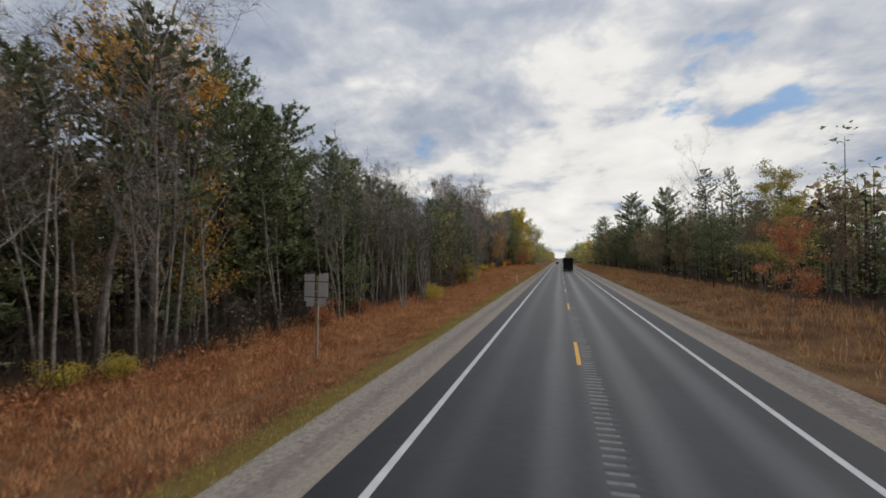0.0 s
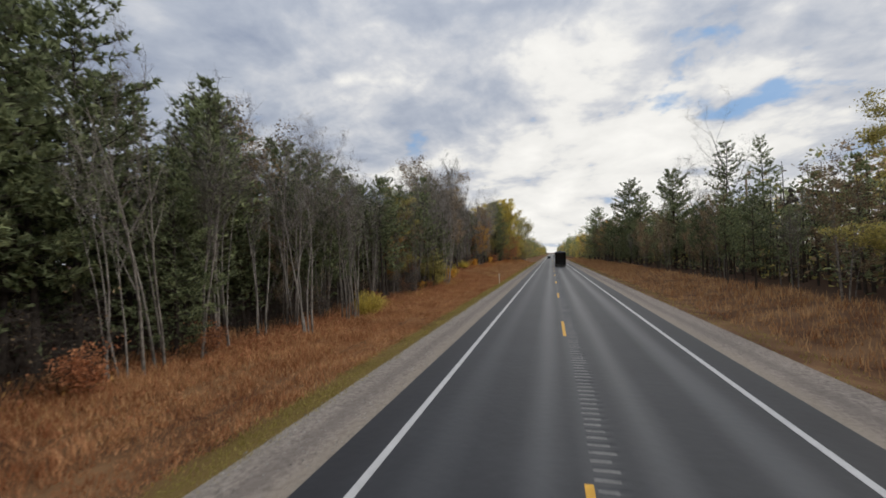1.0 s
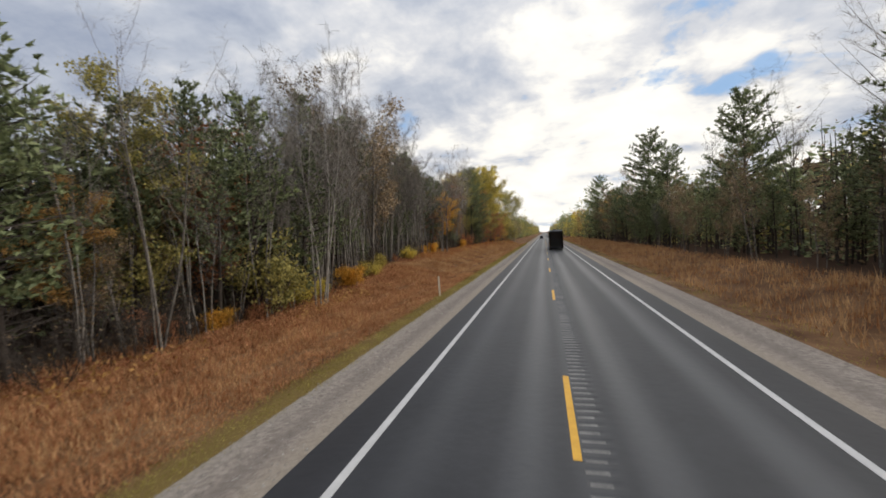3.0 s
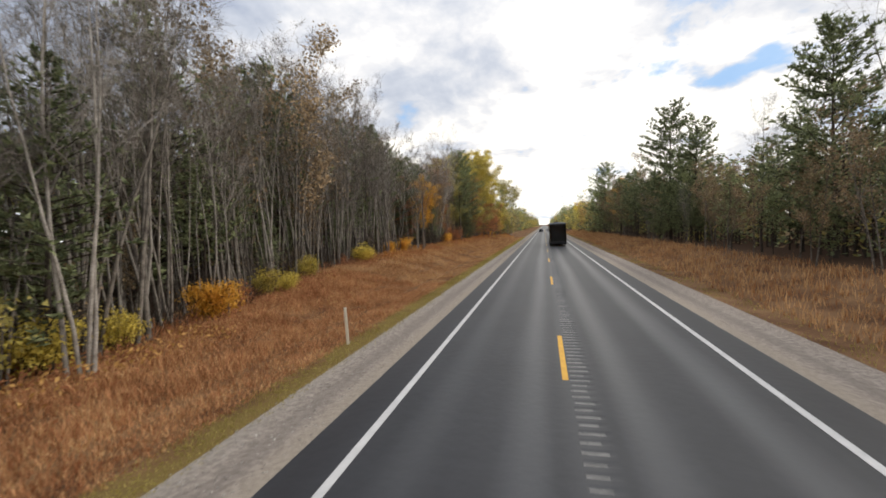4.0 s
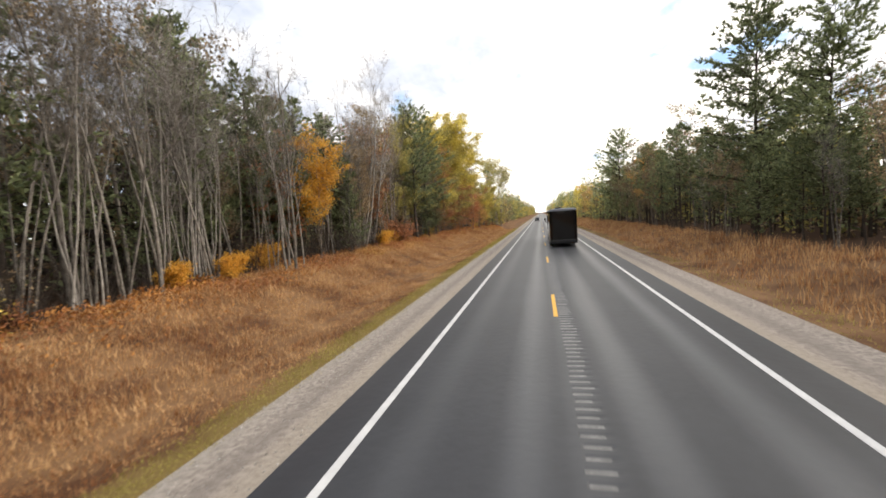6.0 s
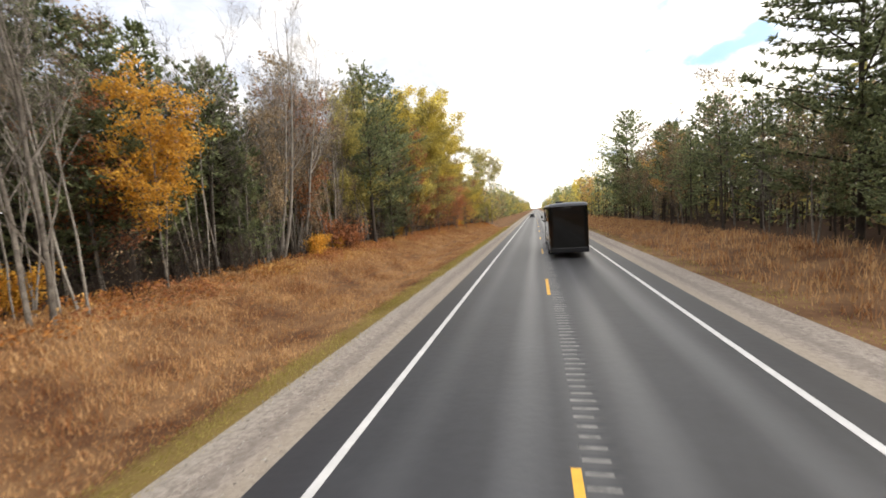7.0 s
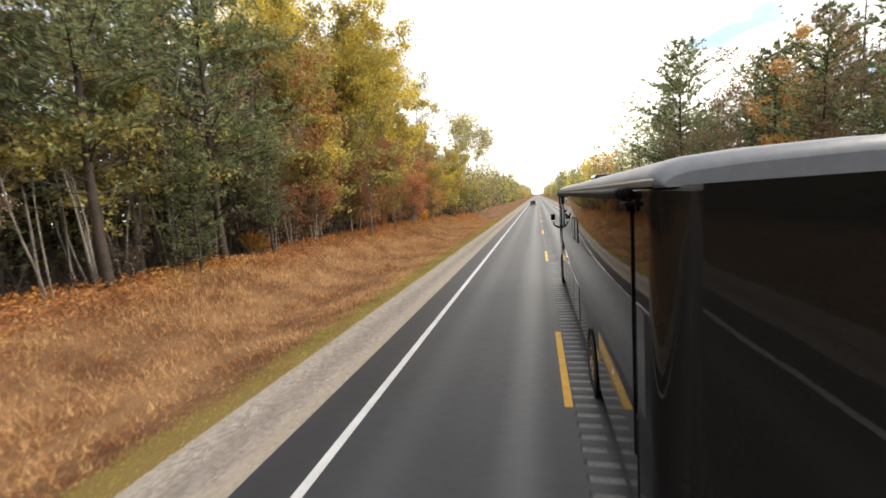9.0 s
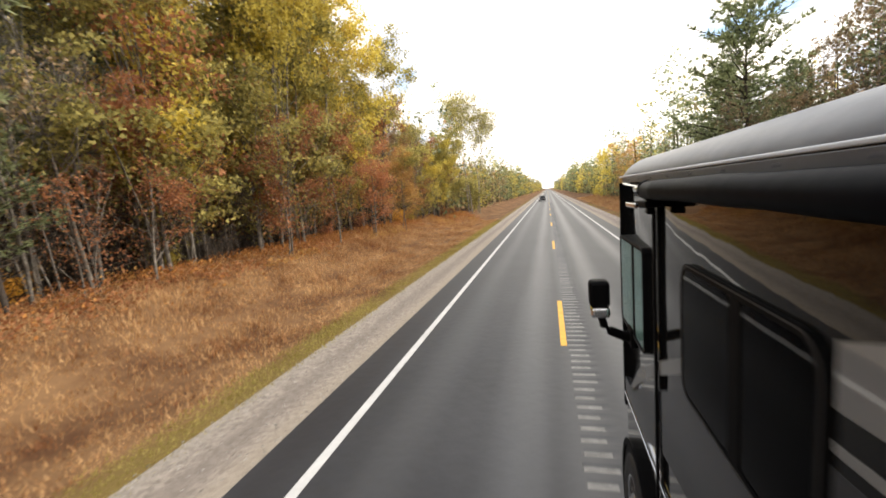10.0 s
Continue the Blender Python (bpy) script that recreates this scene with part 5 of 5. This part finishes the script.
        # side windows get a near-black sheet here, painted for the unlit cabin
        part("shade", plate(rounded(y0 + 0.03, split - 0.03, z0 + 0.03, z1 - 0.03, 0.03, 3), -0.005, -0.002), "cab_daylight" if pale else "unlit_black", w)
    window("side_window", -3.03, -1.87, 2.375, 3.085, 0.11, -2.51, False)
    window("cab_window", -0.97, 0.0, 2.20, 3.02, 0.05, -0.58, True)
    window("side_window", -7.6, -6.2, 2.375, 2.9, 0.11, -6.9, False)
    part("pillar", plate([(0.035, 1.3), (-0.015, 1.3), (-0.015, 3.50), (0.02, 3.50)], -0.008, 0.06, 0.003), "plastic", rv, "black front pillar")
    # mirror on its arm
    mr = new("door_mirror")
    mr.parent = rv
    mr["label"] = "black door mirror with a chrome lower lens"
    part("housing", box_bm(-0.36, -0.195, -0.62, -0.46, 2.47, 2.70, 0.035, 3), "plastic", mr)
    part("lower_lens", box_bm(-0.356, -0.199, -0.635, -0.465, 2.385, 2.48, 0.03, 3), "chrome", mr, "chrome lower lens")
    part("mirror_glass", box_bm(-0.342, -0.213, -0.626, -0.621, 2.47, 2.675, 0.002, 1), "plastic", mr)
    s = Soup()
    s.add(*tube([(-0.26, -0.54, 2.37), (-0.245, -0.53, 2.30), (-0.19, -0.50, 2.24), (-0.10, -0.47, 2.19), (-0.02, -0.45, 2.17), (0.0, -0.45, 2.17)], [0.032, 0.036, 0.04, 0.042, 0.05, 0.055], 12))
    raw("arm", s.v, s.f, "plastic", mr, smooth=True)
    part("foot", box_bm(-0.03, 0.0, -0.55, -0.36, 2.08, 2.26, 0.02, 3), "plastic", mr)
    # wheels in dark arches
    for yc in (-0.42, -9.6):
        arch = part("wheel_arch", ring([(yc + 0.60 * math.cos(a), 0.50 + 0.60 * math.sin(a)) for a in [math.pi * 2 * k / 32 for k in range(32)]],
                                       [(yc + 0.54 * math.cos(a), 0.50 + 0.54 * math.sin(a)) for a in [math.pi * 2 * k / 32 for k in range(32)]], -0.022, 0.004), "plastic", rv)
        # flat near-black disc painted in place of the wheel well's unlit hollow
        part("arch_hollow_disc", lathe([(-0.006, 0.0), (-0.006, 0.56)], 0.0, yc, 0.50), "unlit_black", arch)
        for wx, sgn in ((0.04, 1), (W - 0.04, -1)):
            wh = new("wheel")
            wh.parent = rv
            part("tyre", lathe([(sgn * (d - 0.06), r) for d, r in ((0.0, 0.29), (-0.012, 0.34), (-0.012, 0.43), (0.012, 0.475), (0.05, 0.485), (0.23, 0.485), (0.26, 0.44), (0.26, 0.3))], wx, yc, 0.485), "rubber", wh)
            part("rim", lathe([(sgn * (d - 0.06), r) for d, r in ((0.01, 0.295), (-0.004, 0.28), (0.03, 0.265), (0.05, 0.20), (0.02, 0.14), (-0.02, 0.10), (-0.03, 0.05), (-0.03, 0.0))], wx, yc, 0.485), "chrome", wh, "chrome wheel rim")
            for k in range(10):
                an = 2 * math.pi * k / 10
                s = Soup()
                s.add(*tube([(wx + sgn * -0.02, yc + 0.17 * math.cos(an), 0.485 + 0.17 * math.sin(an)), (wx + sgn * -0.055, yc + 0.17 * math.cos(an), 0.485 + 0.17 * math.sin(an))], [0.016, 0.013], 6))
                raw("wheel_nut", s.v, s.f, "chrome", wh)
    # roof air conditioner and whip aerial
    ac = part("air_conditioner", box_bm(0.95, 1.65, -3.15, -2.05, 3.70, 3.98, 0.09, 4), "paint_dark", rv, "dark rooftop air conditioner cover")
    part("vent", box_bm(1.05, 1.55, -3.17, -3.14, 3.78, 3.90, 0.008), "plastic", ac)
    s = Soup()
    s.add(*tube([(0.12, -0.12, 3.60), (0.12, -0.10, 3.66), (0.11, -0.02, 4.2), (0.08, 0.02, 4.62)], [0.010, 0.0035, 0.0025, 0.0015], 6))
    raw("aerial", s.v, s.f, "plastic", rv)
    # tail bumper
    part("bumper", box_bm(0.05, W - 0.05, L - 0.12, L, 0.42, 0.72, 0.04, 3), "paint_dark", rv)
    return rv


motorhome(0.463, 131.24)


# ---- oncoming car, far down the road ----
def car(x, y):
    c = root("car", "dark car far down the road in the oncoming lane", "car", pose(x, y, 0, 0, 0, 180))
    W2 = 0.9
    low = [(-2.25, 0.32), (-2.28, 0.62), (-2.1, 0.88), (-1.0, 0.95), (0.9, 0.93), (1.9, 0.82), (2.22, 0.62), (2.25, 0.32)]

    def slab(pts, half, top_in=0.0):
        bm = bmesh.new()
        a = [bm.verts.new((-half + top_in * (z > 1.2), yy, z)) for yy, z in pts]
        b = [bm.verts.new((half - top_in * (z > 1.2), yy, z)) for yy, z in pts]
        bm.faces.new(a)
        bm.faces.new(b[::-1])
        for i in range(len(pts)):
            j = (i + 1) % len(pts)
            bm.faces.new((a[i], b[i], b[j], a[j]))
        bmesh.ops.recalc_face_normals(bm, faces=bm.faces[:])
        bmesh.ops.bevel(bm, geom=bm.edges[:], offset=0.05, segments=2, affect="EDGES")
        return bm
    part("body", slab(low, W2), "paint_dark", c)
    part("cabin", slab([(-1.75, 0.9), (-1.25, 1.40), (0.15, 1.44), (1.05, 0.9)], 0.80, 0.14), "glass_dark", c)
    part("roof", slab([(-1.22, 1.405), (-1.18, 1.44), (0.10, 1.48), (0.16, 1.43)], 0.64), "paint_dark", c)
    for xx in (-0.62, 0.62):
        part("headlight", box_bm(xx - 0.17, xx + 0.17, 2.12, 2.27, 0.60, 0.74, 0.03), "chrome", c)
    for xx, sgn in ((-0.88, 1), (0.88, -1)):
        for yy in (-1.35, 1.4):
            wh = new("wheel")
            wh.parent = c
            part("tyre", lathe([(sgn * d, r) for d, r in ((0.0, 0.2), (-0.01, 0.3), (0.02, 0.33), (0.18, 0.33), (0.2, 0.2))], xx, yy, 0.33, 18), "rubber", wh)
            part("rim", lathe([(sgn * d, r) for d, r in ((0.01, 0.21), (0.02, 0.1), (0.0, 0.0))], xx, yy, 0.33, 18), "aluminium", wh)
    part("bumper", box_bm(-0.85, 0.85, 2.18, 2.32, 0.34, 0.55, 0.04), "plastic", c)


car(-1.75, 246.0)
